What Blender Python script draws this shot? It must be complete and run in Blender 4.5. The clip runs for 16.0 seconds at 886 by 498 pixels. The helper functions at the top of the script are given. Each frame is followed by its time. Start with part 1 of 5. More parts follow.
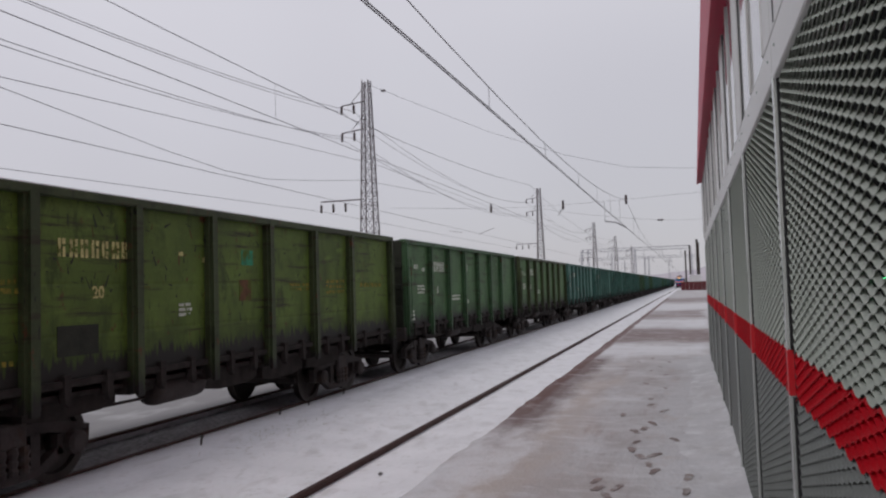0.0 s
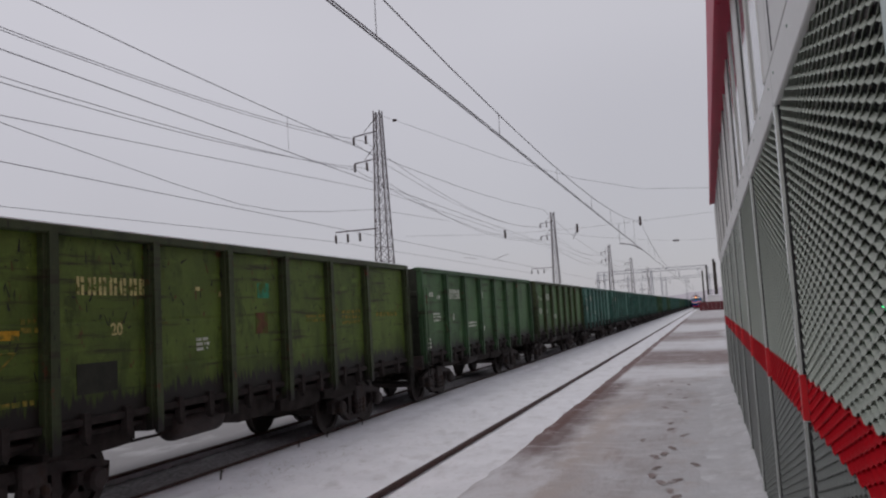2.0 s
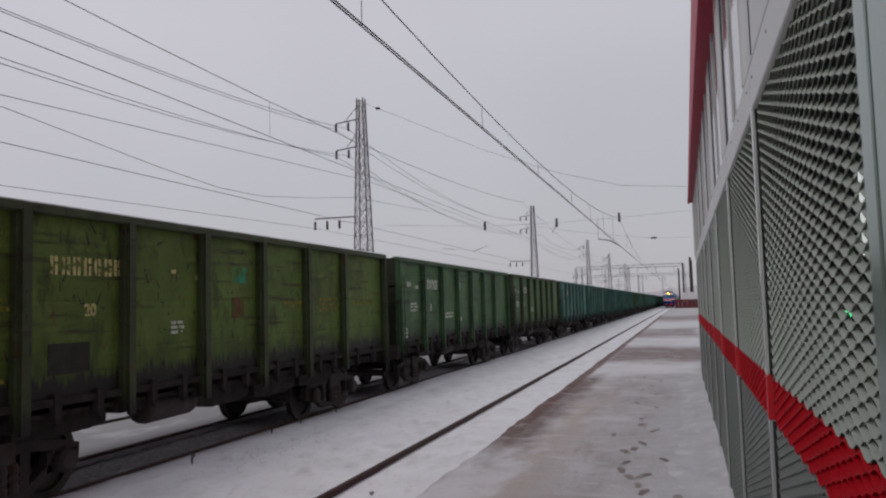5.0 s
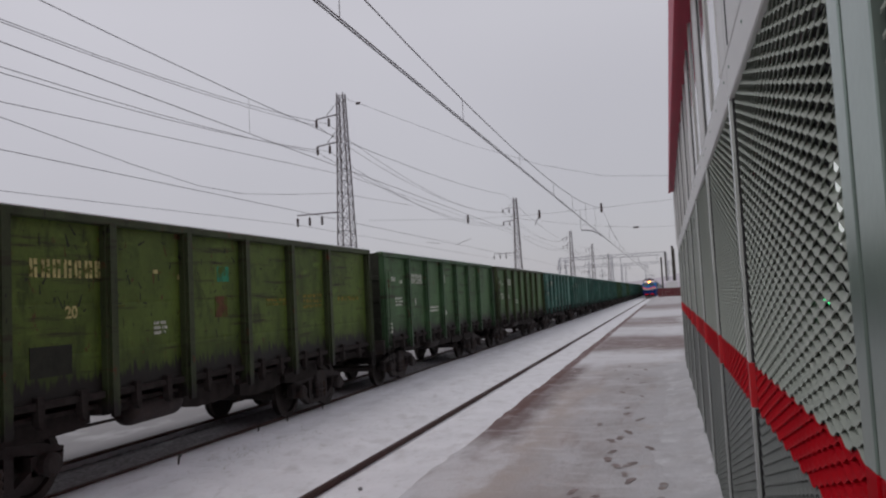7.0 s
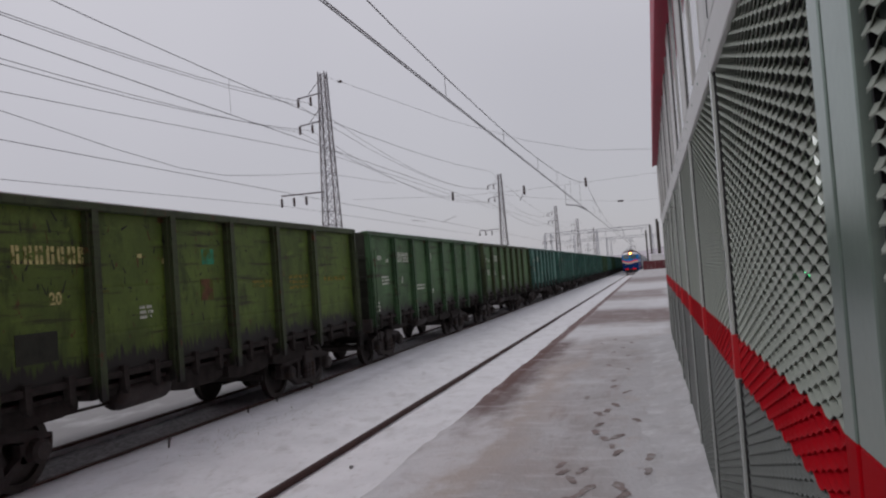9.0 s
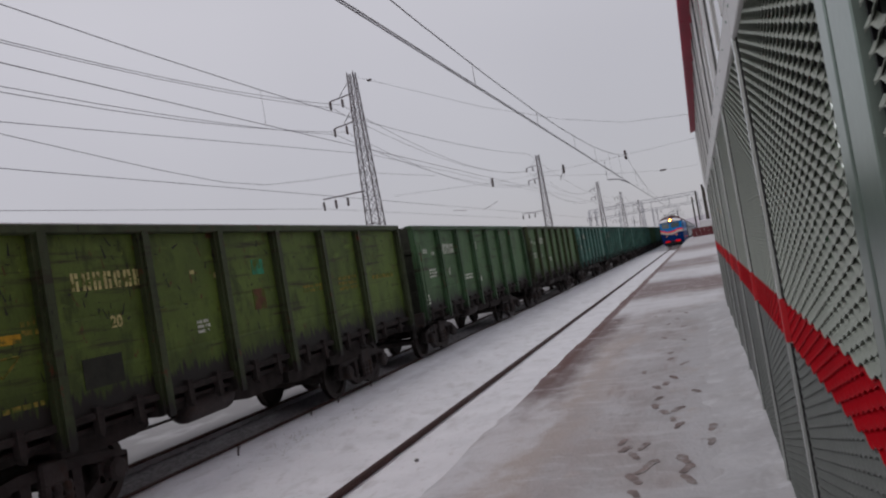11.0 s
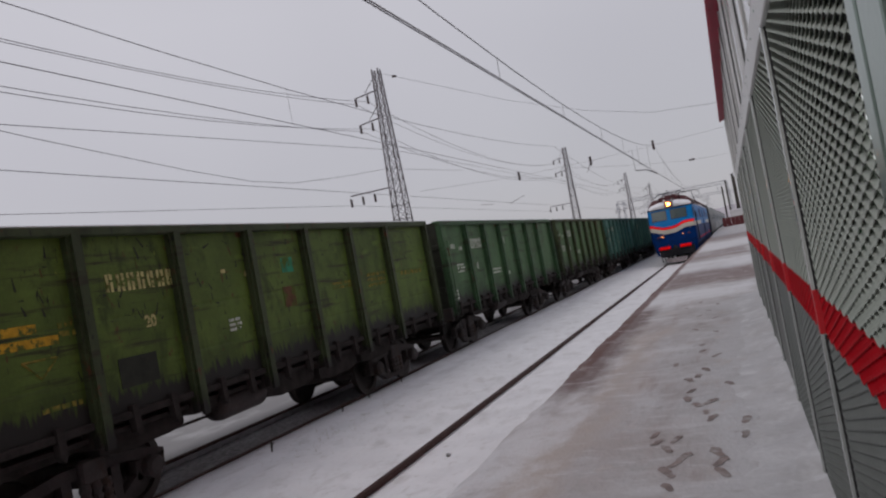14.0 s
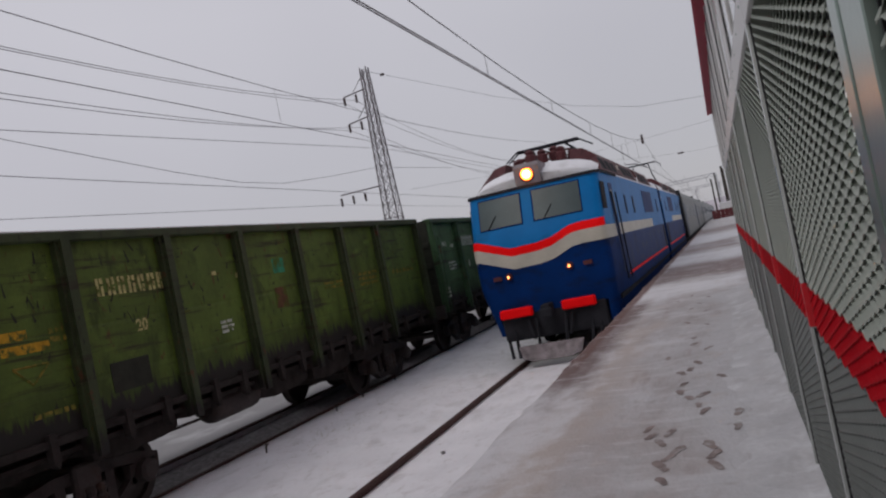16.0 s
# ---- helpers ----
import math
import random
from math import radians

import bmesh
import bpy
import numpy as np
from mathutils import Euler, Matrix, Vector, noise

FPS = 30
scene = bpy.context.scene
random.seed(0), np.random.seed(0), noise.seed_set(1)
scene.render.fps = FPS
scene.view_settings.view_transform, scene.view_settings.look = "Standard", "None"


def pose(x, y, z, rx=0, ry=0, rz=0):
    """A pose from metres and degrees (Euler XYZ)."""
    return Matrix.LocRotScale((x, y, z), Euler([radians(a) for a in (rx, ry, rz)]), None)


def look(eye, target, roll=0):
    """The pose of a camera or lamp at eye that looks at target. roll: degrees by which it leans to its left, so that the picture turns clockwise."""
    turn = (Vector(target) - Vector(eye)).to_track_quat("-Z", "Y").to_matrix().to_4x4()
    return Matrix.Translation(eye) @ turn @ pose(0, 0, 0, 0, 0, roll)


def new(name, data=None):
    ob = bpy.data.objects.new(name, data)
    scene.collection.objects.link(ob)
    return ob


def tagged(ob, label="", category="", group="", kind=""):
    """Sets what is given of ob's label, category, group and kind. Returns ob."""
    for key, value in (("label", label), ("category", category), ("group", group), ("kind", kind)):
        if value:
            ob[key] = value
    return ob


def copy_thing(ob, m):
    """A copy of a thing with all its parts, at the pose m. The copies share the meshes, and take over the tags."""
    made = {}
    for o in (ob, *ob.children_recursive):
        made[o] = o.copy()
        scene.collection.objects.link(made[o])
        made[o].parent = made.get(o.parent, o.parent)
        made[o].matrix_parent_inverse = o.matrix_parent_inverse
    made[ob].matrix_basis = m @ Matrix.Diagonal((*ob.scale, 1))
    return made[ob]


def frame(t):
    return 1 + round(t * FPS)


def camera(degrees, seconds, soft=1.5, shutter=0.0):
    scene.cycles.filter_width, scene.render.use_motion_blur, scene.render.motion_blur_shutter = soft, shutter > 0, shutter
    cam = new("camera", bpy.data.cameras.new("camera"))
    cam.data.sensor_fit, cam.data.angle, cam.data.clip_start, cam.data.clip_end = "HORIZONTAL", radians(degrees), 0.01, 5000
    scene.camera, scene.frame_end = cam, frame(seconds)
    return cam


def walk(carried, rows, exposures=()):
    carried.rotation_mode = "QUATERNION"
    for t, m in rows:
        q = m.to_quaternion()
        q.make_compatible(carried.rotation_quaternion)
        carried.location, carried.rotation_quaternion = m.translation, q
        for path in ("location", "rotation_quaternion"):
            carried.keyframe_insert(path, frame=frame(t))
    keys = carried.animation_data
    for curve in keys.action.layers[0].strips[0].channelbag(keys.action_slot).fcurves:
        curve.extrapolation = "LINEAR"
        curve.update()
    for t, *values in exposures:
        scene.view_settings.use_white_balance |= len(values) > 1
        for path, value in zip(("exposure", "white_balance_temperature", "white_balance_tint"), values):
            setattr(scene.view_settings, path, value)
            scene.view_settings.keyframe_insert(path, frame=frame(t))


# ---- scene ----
cam = camera(59.5, 16.0, soft=2.2)
PATH = [
    (0, (0.012, 0.491, 2.2), (-0.589, 2.396, 2.304), -1.80),
    (0.5, (0.009, 0.489, 2.2), (-0.576, 2.398, 2.327), -2.69),
    (1, (0.016, 0.488, 2.209), (-0.614, 2.381, 2.346), -4.13),
    (1.5, (0.033, 0.463, 2.214), (-0.624, 2.349, 2.33), -2.77),
    (2, (0.036, 0.468, 2.218), (-0.597, 2.356, 2.392), -3.30),
    (2.5, (0.041, 0.47, 2.222), (-0.563, 2.371, 2.369), -4.38),
    (3, (0.04, 0.459, 2.22), (-0.636, 2.337, 2.351), -1.30),
    (3.5, (0.04, 0.461, 2.222), (-0.567, 2.36, 2.378), -2.75),
    (4, (0.04, 0.46, 2.218), (-0.535, 2.369, 2.364), -1.69),
    (4.5, (0.042, 0.46, 2.219), (-0.542, 2.367, 2.368), -1.60),
    (7, (0.048, 0.465, 2.226), (-0.497, 2.385, 2.355), -2.94),
    (7.5, (0.047, 0.471, 2.227), (-0.442, 2.405, 2.355), -3.43),
    (8, (0.049, 0.476, 2.229), (-0.447, 2.41, 2.339), -3.76),
    (8.5, (0.05, 0.471, 2.228), (-0.465, 2.401, 2.325), -3.82),
    (9, (0.052, 0.466, 2.23), (-0.462, 2.397, 2.299), -4.21),
    (9.5, (0.065, 0.46, 2.231), (-0.547, 2.363, 2.253), -6.06),
    (12, (0.083, 0.432, 2.245), (-0.519, 2.338, 2.311), -10.87),
    (12.5, (0.081, 0.432, 2.244), (-0.524, 2.337, 2.299), -11.10),
    (13, (0.081, 0.431, 2.246), (-0.568, 2.321, 2.302), -10.01),
    (13.5, (0.084, 0.429, 2.247), (-0.614, 2.302, 2.302), -10.53),
    (14, (0.084, 0.428, 2.247), (-0.613, 2.3, 2.301), -10.57),
    (14.5, (0.087, 0.433, 2.249), (-0.594, 2.311, 2.306), -10.85),
    (15, (0.088, 0.432, 2.251), (-0.562, 2.322, 2.291), -11.46),
    (15.5, (0.086, 0.427, 2.254), (-0.559, 2.318, 2.302), -11.60),
    (16, (0.088, 0.425, 2.254), (-0.59, 2.305, 2.297), -11.61),
]
walk(cam, [(t, look(eye, target, roll)) for t, eye, target, roll in PATH],
     exposures=[(0.0, 0.10), (0.7, 0.0), (2.0, -0.07), (16.0, -0.10)])

# ---------- world and light: flat winter overcast ----------
world = bpy.data.worlds.new("winter_sky")
scene.world = world
world.use_nodes = True
wn, wl = world.node_tree.nodes, world.node_tree.links
wbg = wn["Background"]
sky = wn.new("ShaderNodeTexSky")
sky.sky_type, sky.sun_disc = "NISHITA", False
sky.sun_elevation, sky.sun_rotation = radians(22), radians(200)
wtc = wn.new("ShaderNodeTexCoord")
wnoise = wn.new("ShaderNodeTexNoise")
wnoise.inputs["Scale"].default_value, wnoise.inputs["Detail"].default_value = 1.6, 2
wl.new(wtc.outputs["Generated"], wnoise.inputs["Vector"])
wramp = wn.new("ShaderNodeValToRGB")
wramp.color_ramp.elements[0].position, wramp.color_ramp.elements[0].color = 0.3, (5.4, 5.25, 5.78, 1)
wramp.color_ramp.elements[1].position, wramp.color_ramp.elements[1].color = 0.75, (6.5, 6.37, 6.88, 1)
wl.new(wnoise.outputs["Fac"], wramp.inputs["Fac"])
wmix = wn.new("ShaderNodeMixRGB")
wmix.inputs["Fac"].default_value = 0.92
wl.new(sky.outputs["Color"], wmix.inputs["Color1"])
wl.new(wramp.outputs["Color"], wmix.inputs["Color2"])
wsep, wgrad, wmul = wn.new("ShaderNodeSeparateXYZ"), wn.new("ShaderNodeMapRange"), wn.new("ShaderNodeVectorMath")
wgrad.inputs["From Min"].default_value, wgrad.inputs["From Max"].default_value = 0.0, 0.34
wgrad.inputs["To Min"].default_value, wgrad.inputs["To Max"].default_value = 0.88, 1.06
wl.new(wtc.outputs["Generated"], wsep.inputs["Vector"])
wl.new(wsep.outputs["Z"], wgrad.inputs["Value"])
wmul.operation = "SCALE"                               # the overcast is duller towards the horizon
wl.new(wmix.outputs["Color"], wmul.inputs[0])
wside, wprod = wn.new("ShaderNodeMapRange"), wn.new("ShaderNodeMath")
wside.inputs["From Min"].default_value, wside.inputs["From Max"].default_value = -0.75, 0.10
wside.inputs["To Min"].default_value, wside.inputs["To Max"].default_value = 1.03, 0.87      # brighter on the side of the veiled sun
wl.new(wsep.outputs["X"], wside.inputs["Value"])
wprod.operation = "MULTIPLY"
wl.new(wgrad.outputs["Result"], wprod.inputs[0])
wl.new(wside.outputs["Result"], wprod.inputs[1])
wl.new(wprod.outputs[0], wmul.inputs["Scale"])
wl.new(wmul.outputs["Vector"], wbg.inputs["Color"])
wbg.inputs["Strength"].default_value = 0.1
sun = new("sun", bpy.data.lights.new("sun", "SUN"))
sun.data.energy, sun.data.angle, sun.data.color = 0.6, radians(25), (1.0, 0.95, 0.9)
sun.matrix_world = look((0, 0, 40), (14, 37, 0))


# ---------- materials ----------
def mat(name, base, rough=0.7, metal=0.0, var=0.25, scale=6.0, fine=60.0, bump=0.1, stretch=(1, 1, 1), emit=None, power=0.0, rnd=0.0, spec=0.25):
    """Procedural paint, metal or earth: two scales of mottling and a fine relief."""
    m = bpy.data.materials.new(name)
    m.use_nodes = True
    n, l = m.node_tree.nodes, m.node_tree.links
    p = n["Principled BSDF"]
    p.inputs["Roughness"].default_value, p.inputs["Metallic"].default_value = rough, metal
    p.inputs["Specular IOR Level"].default_value = spec
    tc, mp = n.new("ShaderNodeTexCoord"), n.new("ShaderNodeMapping")
    mp.inputs["Scale"].default_value = stretch
    l.new(tc.outputs["Object"], mp.inputs["Vector"])
    a, b = n.new("ShaderNodeTexNoise"), n.new("ShaderNodeTexNoise")
    a.inputs["Scale"].default_value, a.inputs["Detail"].default_value = scale, 5
    b.inputs["Scale"].default_value, b.inputs["Detail"].default_value = fine, 3
    l.new(mp.outputs["Vector"], a.inputs["Vector"])
    l.new(mp.outputs["Vector"], b.inputs["Vector"])
    add = n.new("ShaderNodeMath")
    add.operation = "MULTIPLY_ADD"
    add.inputs[1].default_value = 0.35
    l.new(b.outputs["Fac"], add.inputs[0])
    l.new(a.outputs["Fac"], add.inputs[2])
    r = n.new("ShaderNodeValToRGB")
    r.color_ramp.elements[0].position, r.color_ramp.elements[1].position = 0.4, 0.95
    r.color_ramp.elements[0].color = (*[c * (1 - var) for c in base], 1)
    r.color_ramp.elements[1].color = (*[min(1, c * (1 + var)) for c in base], 1)
    l.new(add.outputs[0], r.inputs["Fac"])
    out = r.outputs["Color"]
    if rnd:
        oi, mr, hs = n.new("ShaderNodeObjectInfo"), n.new("ShaderNodeMapRange"), n.new("ShaderNodeHueSaturation")
        mr.inputs["To Min"].default_value, mr.inputs["To Max"].default_value = 1 - rnd, 1 + rnd
        l.new(oi.outputs["Random"], mr.inputs["Value"])
        l.new(mr.outputs["Result"], hs.inputs["Value"])
        l.new(out, hs.inputs["Color"])
        out = hs.outputs["Color"]
    l.new(out, p.inputs["Base Color"])
    if bump:
        bp = n.new("ShaderNodeBump")
        bp.inputs["Strength"].default_value, bp.inputs["Distance"].default_value = bump, 0.02
        l.new(add.outputs[0], bp.inputs["Height"])
        l.new(bp.outputs["Normal"], p.inputs["Normal"])
    if emit:
        p.inputs["Emission Color"].default_value, p.inputs["Emission Strength"].default_value = (*emit, 1), power
    return m


def layered(m, colour, noise_scale, stretch, lo, hi, limit=None, soft=0.5, rough=None):
    """Lays stains, rust or bare ground of one colour over a material by a noise mask; limit: z below which it gathers."""
    n, l = m.node_tree.nodes, m.node_tree.links
    p = n["Principled BSDF"]
    old = p.inputs["Base Color"].links[0].from_socket
    tc, mp, t = n.new("ShaderNodeTexCoord"), n.new("ShaderNodeMapping"), n.new("ShaderNodeTexNoise")
    mp.inputs["Scale"].default_value = stretch
    t.inputs["Scale"].default_value, t.inputs["Detail"].default_value, t.inputs["Roughness"].default_value = noise_scale, 6, 0.6
    l.new(tc.outputs["Object"], mp.inputs["Vector"])
    l.new(mp.outputs["Vector"], t.inputs["Vector"])
    value = t.outputs["Fac"]
    if limit is not None:
        sep, ma = n.new("ShaderNodeSeparateXYZ"), n.new("ShaderNodeMath")
        l.new(tc.outputs["Object"], sep.inputs["Vector"])
        mr = n.new("ShaderNodeMapRange")
        mr.inputs["From Min"].default_value, mr.inputs["From Max"].default_value = limit + soft, limit - soft
        mr.inputs["To Min"].default_value, mr.inputs["To Max"].default_value = -0.5, 0.5
        l.new(sep.outputs["Z"], mr.inputs["Value"])
        ma.operation = "ADD"
        l.new(mr.outputs["Result"], ma.inputs[0])
        l.new(value, ma.inputs[1])
        value = ma.outputs[0]
    mk = n.new("ShaderNodeMapRange")
    mk.inputs["From Min"].default_value, mk.inputs["From Max"].default_value = lo, hi
    l.new(value, mk.inputs["Value"])
    mx = n.new("ShaderNodeMixRGB")
    l.new(mk.outputs["Result"], mx.inputs["Fac"])
    l.new(old, mx.inputs["Color1"])
    mx.inputs["Color2"].default_value = (*colour, 1)
    l.new(mx.outputs["Color"], p.inputs["Base Color"])
    return m


def patch(m, colour, xs, ys, soft, scale, stretch, amount=1.0, wander=0.9):
    """Lays a patch of one colour, wind-shaped cover or painted shade, on a material inside a stretch of the plan, with
    an uneven soft edge.
    """
    n, l = m.node_tree.nodes, m.node_tree.links
    p = n["Principled BSDF"]
    old = p.inputs["Base Color"].links[0].from_socket
    tc, sep = n.new("ShaderNodeTexCoord"), n.new("ShaderNodeSeparateXYZ")
    l.new(tc.outputs["Object"], sep.inputs["Vector"])
    value = None
    for axis, (a, b), w in (("X", xs, soft[0]), ("Y", ys, soft[1])):
        for lo, hi in ((a - w, a + w), (b + w, b - w)):
            mr = n.new("ShaderNodeMapRange")
            mr.inputs["From Min"].default_value, mr.inputs["From Max"].default_value = lo, hi
            l.new(sep.outputs[axis], mr.inputs["Value"])
            if value is None:
                value = mr.outputs["Result"]
            else:
                mn = n.new("ShaderNodeMath")
                mn.operation = "MINIMUM"
                l.new(value, mn.inputs[0])
                l.new(mr.outputs["Result"], mn.inputs[1])
                value = mn.outputs[0]
    mp, t = n.new("ShaderNodeMapping"), n.new("ShaderNodeTexNoise")
    mp.inputs["Scale"].default_value = stretch
    t.inputs["Scale"].default_value, t.inputs["Detail"].default_value, t.inputs["Roughness"].default_value = scale, 7, 0.65
    l.new(tc.outputs["Object"], mp.inputs["Vector"])
    l.new(mp.outputs["Vector"], t.inputs["Vector"])
    wob, add, fac, mx = n.new("ShaderNodeMapRange"), n.new("ShaderNodeMath"), n.new("ShaderNodeMapRange"), n.new("ShaderNodeMixRGB")
    wob.inputs["From Min"].default_value, wob.inputs["From Max"].default_value = 0.25, 0.75
    wob.inputs["To Min"].default_value, wob.inputs["To Max"].default_value = -wander, wander * 0.3
    l.new(t.outputs["Fac"], wob.inputs["Value"])
    l.new(value, add.inputs[0])
    l.new(wob.outputs["Result"], add.inputs[1])
    fac.inputs["From Min"].default_value, fac.inputs["From Max"].default_value = 0.05, 0.75
    fac.inputs["To Max"].default_value = amount
    l.new(add.outputs[0], fac.inputs["Value"])
    l.new(fac.outputs["Result"], mx.inputs["Fac"])
    l.new(old, mx.inputs["Color1"])
    mx.inputs["Color2"].default_value = (*colour, 1)
    l.new(mx.outputs["Color"], p.inputs["Base Color"])


def glass_like(name, base, rough=0.05):
    m = mat(name, base, rough, 0.0, 0.15, 2, 20, 0.0)
    m.node_tree.nodes["Principled BSDF"].inputs["Specular IOR Level"].default_value = 0.8
    return m


def wagon_paint(name, base, grime=1.42):
    m = mat(name, base, 0.6, 0, 0.35, 1.6, 40, 0.2, (1, 1, 0.6))
    layered(m, tuple(c * 0.55 for c in base), 1.9, (1, 2.0, 0.8), 0.53, 0.66)
    layered(m, tuple(c * 1.35 for c in base), 2.6, (1, 0.7, 1.6), 0.58, 0.70)
    layered(m, (0.09, 0.032, 0.014), 4.2, (1, 1.4, 0.8), 0.63, 0.69)
    layered(m, (0.012, 0.012, 0.010), 7.0, (1, 2.2, 0.5), 0.64, 0.68)
    layered(m, (0.016, 0.015, 0.010), 11.0, (1, 0.5, 2.4), 0.66, 0.70)
    layered(m, (base[0] * 1.9, base[1] * 1.6, base[2] * 1.5), 9.0, (1, 1.2, 0.9), 0.68, 0.72)
    layered(m, (0.028, 0.022, 0.012), 3.0, (1, 0.22, 3.6), 0.56, 0.70)
    layered(m, tuple(c * 0.5 for c in base), 2.2, (1, 1.0, 0.5), 0.56, 0.86, limit=grime + 0.40, soft=0.7)
    layered(m, (0.016, 0.014, 0.012), 3.4, (1, 3.4, 0.55), 0.5, 0.62, limit=grime, soft=0.42)
    return m


SNOW = mat("snow", (0.82, 0.82, 0.85), 0.85, 0, 0.08, 1.4, 14, 0.8)
layered(SNOW, (0.62, 0.61, 0.62), 2.6, (1, 0.5, 1), 0.54, 0.76)
layered(SNOW, (0.66, 0.65, 0.655), 9.0, (1, 0.6, 1), 0.56, 0.74)
# shade beneath and beyond the wagons painted into the snow as a darker strip
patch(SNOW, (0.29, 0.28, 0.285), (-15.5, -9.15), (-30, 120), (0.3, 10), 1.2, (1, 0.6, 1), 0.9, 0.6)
TRAMPLED = mat("wind_swept_snow", (0.55, 0.55, 0.57), 0.85, 0, 0.14, 2.4, 45, 0.7, (1.0, 0.6, 1))
layered(TRAMPLED, (0.445, 0.425, 0.43), 1.5, (1.1, 0.5, 1), 0.38, 0.68)
layered(TRAMPLED, (0.43, 0.385, 0.375), 0.75, (0.8, 0.5, 1), 0.48, 0.76)
layered(TRAMPLED, (0.50, 0.49, 0.50), 5.5, (0.8, 0.7, 1), 0.46, 0.70)
layered(TRAMPLED, (0.36, 0.32, 0.315), 3.4, (1.4, 0.30, 1), 0.48, 0.80)
layered(TRAMPLED, (0.31, 0.235, 0.225), 2.2, (2.4, 0.25, 1), 0.60, 0.80)
layered(TRAMPLED, (0.40, 0.385, 0.385), 14, (1.2, 0.5, 1), 0.50, 0.80)
layered(TRAMPLED, (0.62, 0.615, 0.63), 3.0, (0.55, 0.9, 1), 0.53, 0.74)
BARE, BLOWN, WET = (0.215, 0.165, 0.16), (0.66, 0.66, 0.68), (0.15, 0.088, 0.080)
patch(TRAMPLED, (0.56, 0.555, 0.575), (-0.32, 0.60), (-5, 12.4), (0.22, 0.5), 2.2, (1.4, 0.7, 1), 0.9)
patch(TRAMPLED, (0.48, 0.42, 0.385), (-1.32, -0.78), (3.0, 10.0), (0.2, 1.0), 1.6, (1.6, 0.5, 1), 0.8)
patch(TRAMPLED, BLOWN, (-1.60, -1.02), (3.6, 8.8), (0.12, 0.6), 3.4, (1.2, 0.8, 1), 0.8, 1.2)
patch(TRAMPLED, (0.19, 0.145, 0.14), (-1.70, -1.16), (6.4, 12.9), (0.14, 0.9), 2.0, (1.5, 0.5, 1), 0.95, 0.7)
patch(TRAMPLED, BLOWN, (-1.60, 0.30), (12.5, 15.0), (0.2, 0.7), 1.3, (0.7, 1.3, 1), 0.8)
patch(TRAMPLED, BARE, (-1.45, 0.50), (15.2, 19.8), (0.2, 0.8), 1.1, (0.7, 0.8, 1), 0.95, 0.6)
patch(TRAMPLED, BLOWN, (-1.60, 0.50), (19.8, 24.5), (0.2, 1.2), 0.9, (0.7, 0.8, 1), 0.7)
patch(TRAMPLED, BARE, (-1.60, 0.50), (25.0, 32.0), (0.2, 1.5), 0.7, (0.7, 0.7, 1), 0.8)
patch(TRAMPLED, BLOWN, (-1.60, 3.0), (33.0, 42.0), (0.2, 2.0), 0.5, (0.8, 0.6, 1), 0.7)
patch(TRAMPLED, BARE, (-1.60, 3.0), (44.0, 58.0), (0.2, 3.0), 0.4, (0.8, 0.6, 1), 0.7)
patch(TRAMPLED, WET, (-1.70, -1.37), (6.8, 60.0), (0.04, 1.2), 2.4, (1.0, 0.35, 1), 0.95, 0.55)
layered(TRAMPLED, (0.61, 0.60, 0.615), 7.0, (0.55, 1.5, 1), 0.56, 0.76)
layered(TRAMPLED, (0.36, 0.32, 0.31), 9.0, (0.7, 1.3, 1), 0.60, 0.82)
layered(TRAMPLED, (0.52, 0.46, 0.43), 3.2, (1.3, 0.8, 1), 0.60, 0.80)
DRIFT = mat("grey_drift_snow", (0.56, 0.555, 0.575), 0.85, 0, 0.14, 3.0, 22, 0.9)
layered(DRIFT, (0.50, 0.485, 0.49), 2.2, (1.0, 0.7, 1), 0.48, 0.74)
layered(DRIFT, (0.68, 0.68, 0.70), 7, (1.0, 0.7, 1), 0.52, 0.72)
FOOT = mat("footprint_slush", (0.26, 0.21, 0.20), 0.8, 0, 0.35, 9, 50, 0.4)
layered(FOOT, (0.42, 0.40, 0.395), 14, (1, 0.7, 1), 0.48, 0.66)
BALLAST = mat("cinder_ballast", (0.25, 0.24, 0.245), 0.95, 0, 0.6, 14, 60, 0.9)
layered(BALLAST, (0.45, 0.45, 0.47), 3, (2, 0.5, 1), 0.55, 0.75)
CONCRETE = mat("stained_concrete", (0.20, 0.16, 0.15), 0.9, 0, 0.3, 2, 30, 0.4)
RAIL = mat("rusty_rail", (0.075, 0.036, 0.030), 0.6, 0.5, 0.4, 4, 40, 0.3)
RAILTOP = mat("worn_rail_head", (0.055, 0.026, 0.024), 0.7, 0.1, 0.3, 3, 30, 0.1)
WOOD = mat("tarred_sleeper", (0.05, 0.042, 0.036), 0.9, 0, 0.4, 6, 40, 0.5)
IRON = mat("sooty_iron", (0.048, 0.040, 0.038), 0.75, 0.3, 0.5, 3, 25, 0.5, rnd=0.2)
layered(IRON, (0.055, 0.035, 0.025), 4, (1, 1, 1), 0.55, 0.7)
SOOT = mat("black_grime", (0.032, 0.027, 0.025), 0.9, 0, 0.4, 5, 30, 0.4, spec=0.1)
WHEEL = mat("wheel_steel", (0.050, 0.042, 0.038), 0.55, 0.7, 0.4, 4, 30, 0.3)
OLIVE = wagon_paint("olive_wagon_paint", (0.080, 0.122, 0.020), 1.56)
RIBS_OLIVE = wagon_paint("dark_rib_paint", (0.044, 0.058, 0.024), 1.15)
GREEN = wagon_paint("green_wagon_paint", (0.062, 0.124, 0.050), 1.50)
RIBS_GREEN = wagon_paint("dark_green_rib_paint", (0.044, 0.092, 0.042), 1.1)
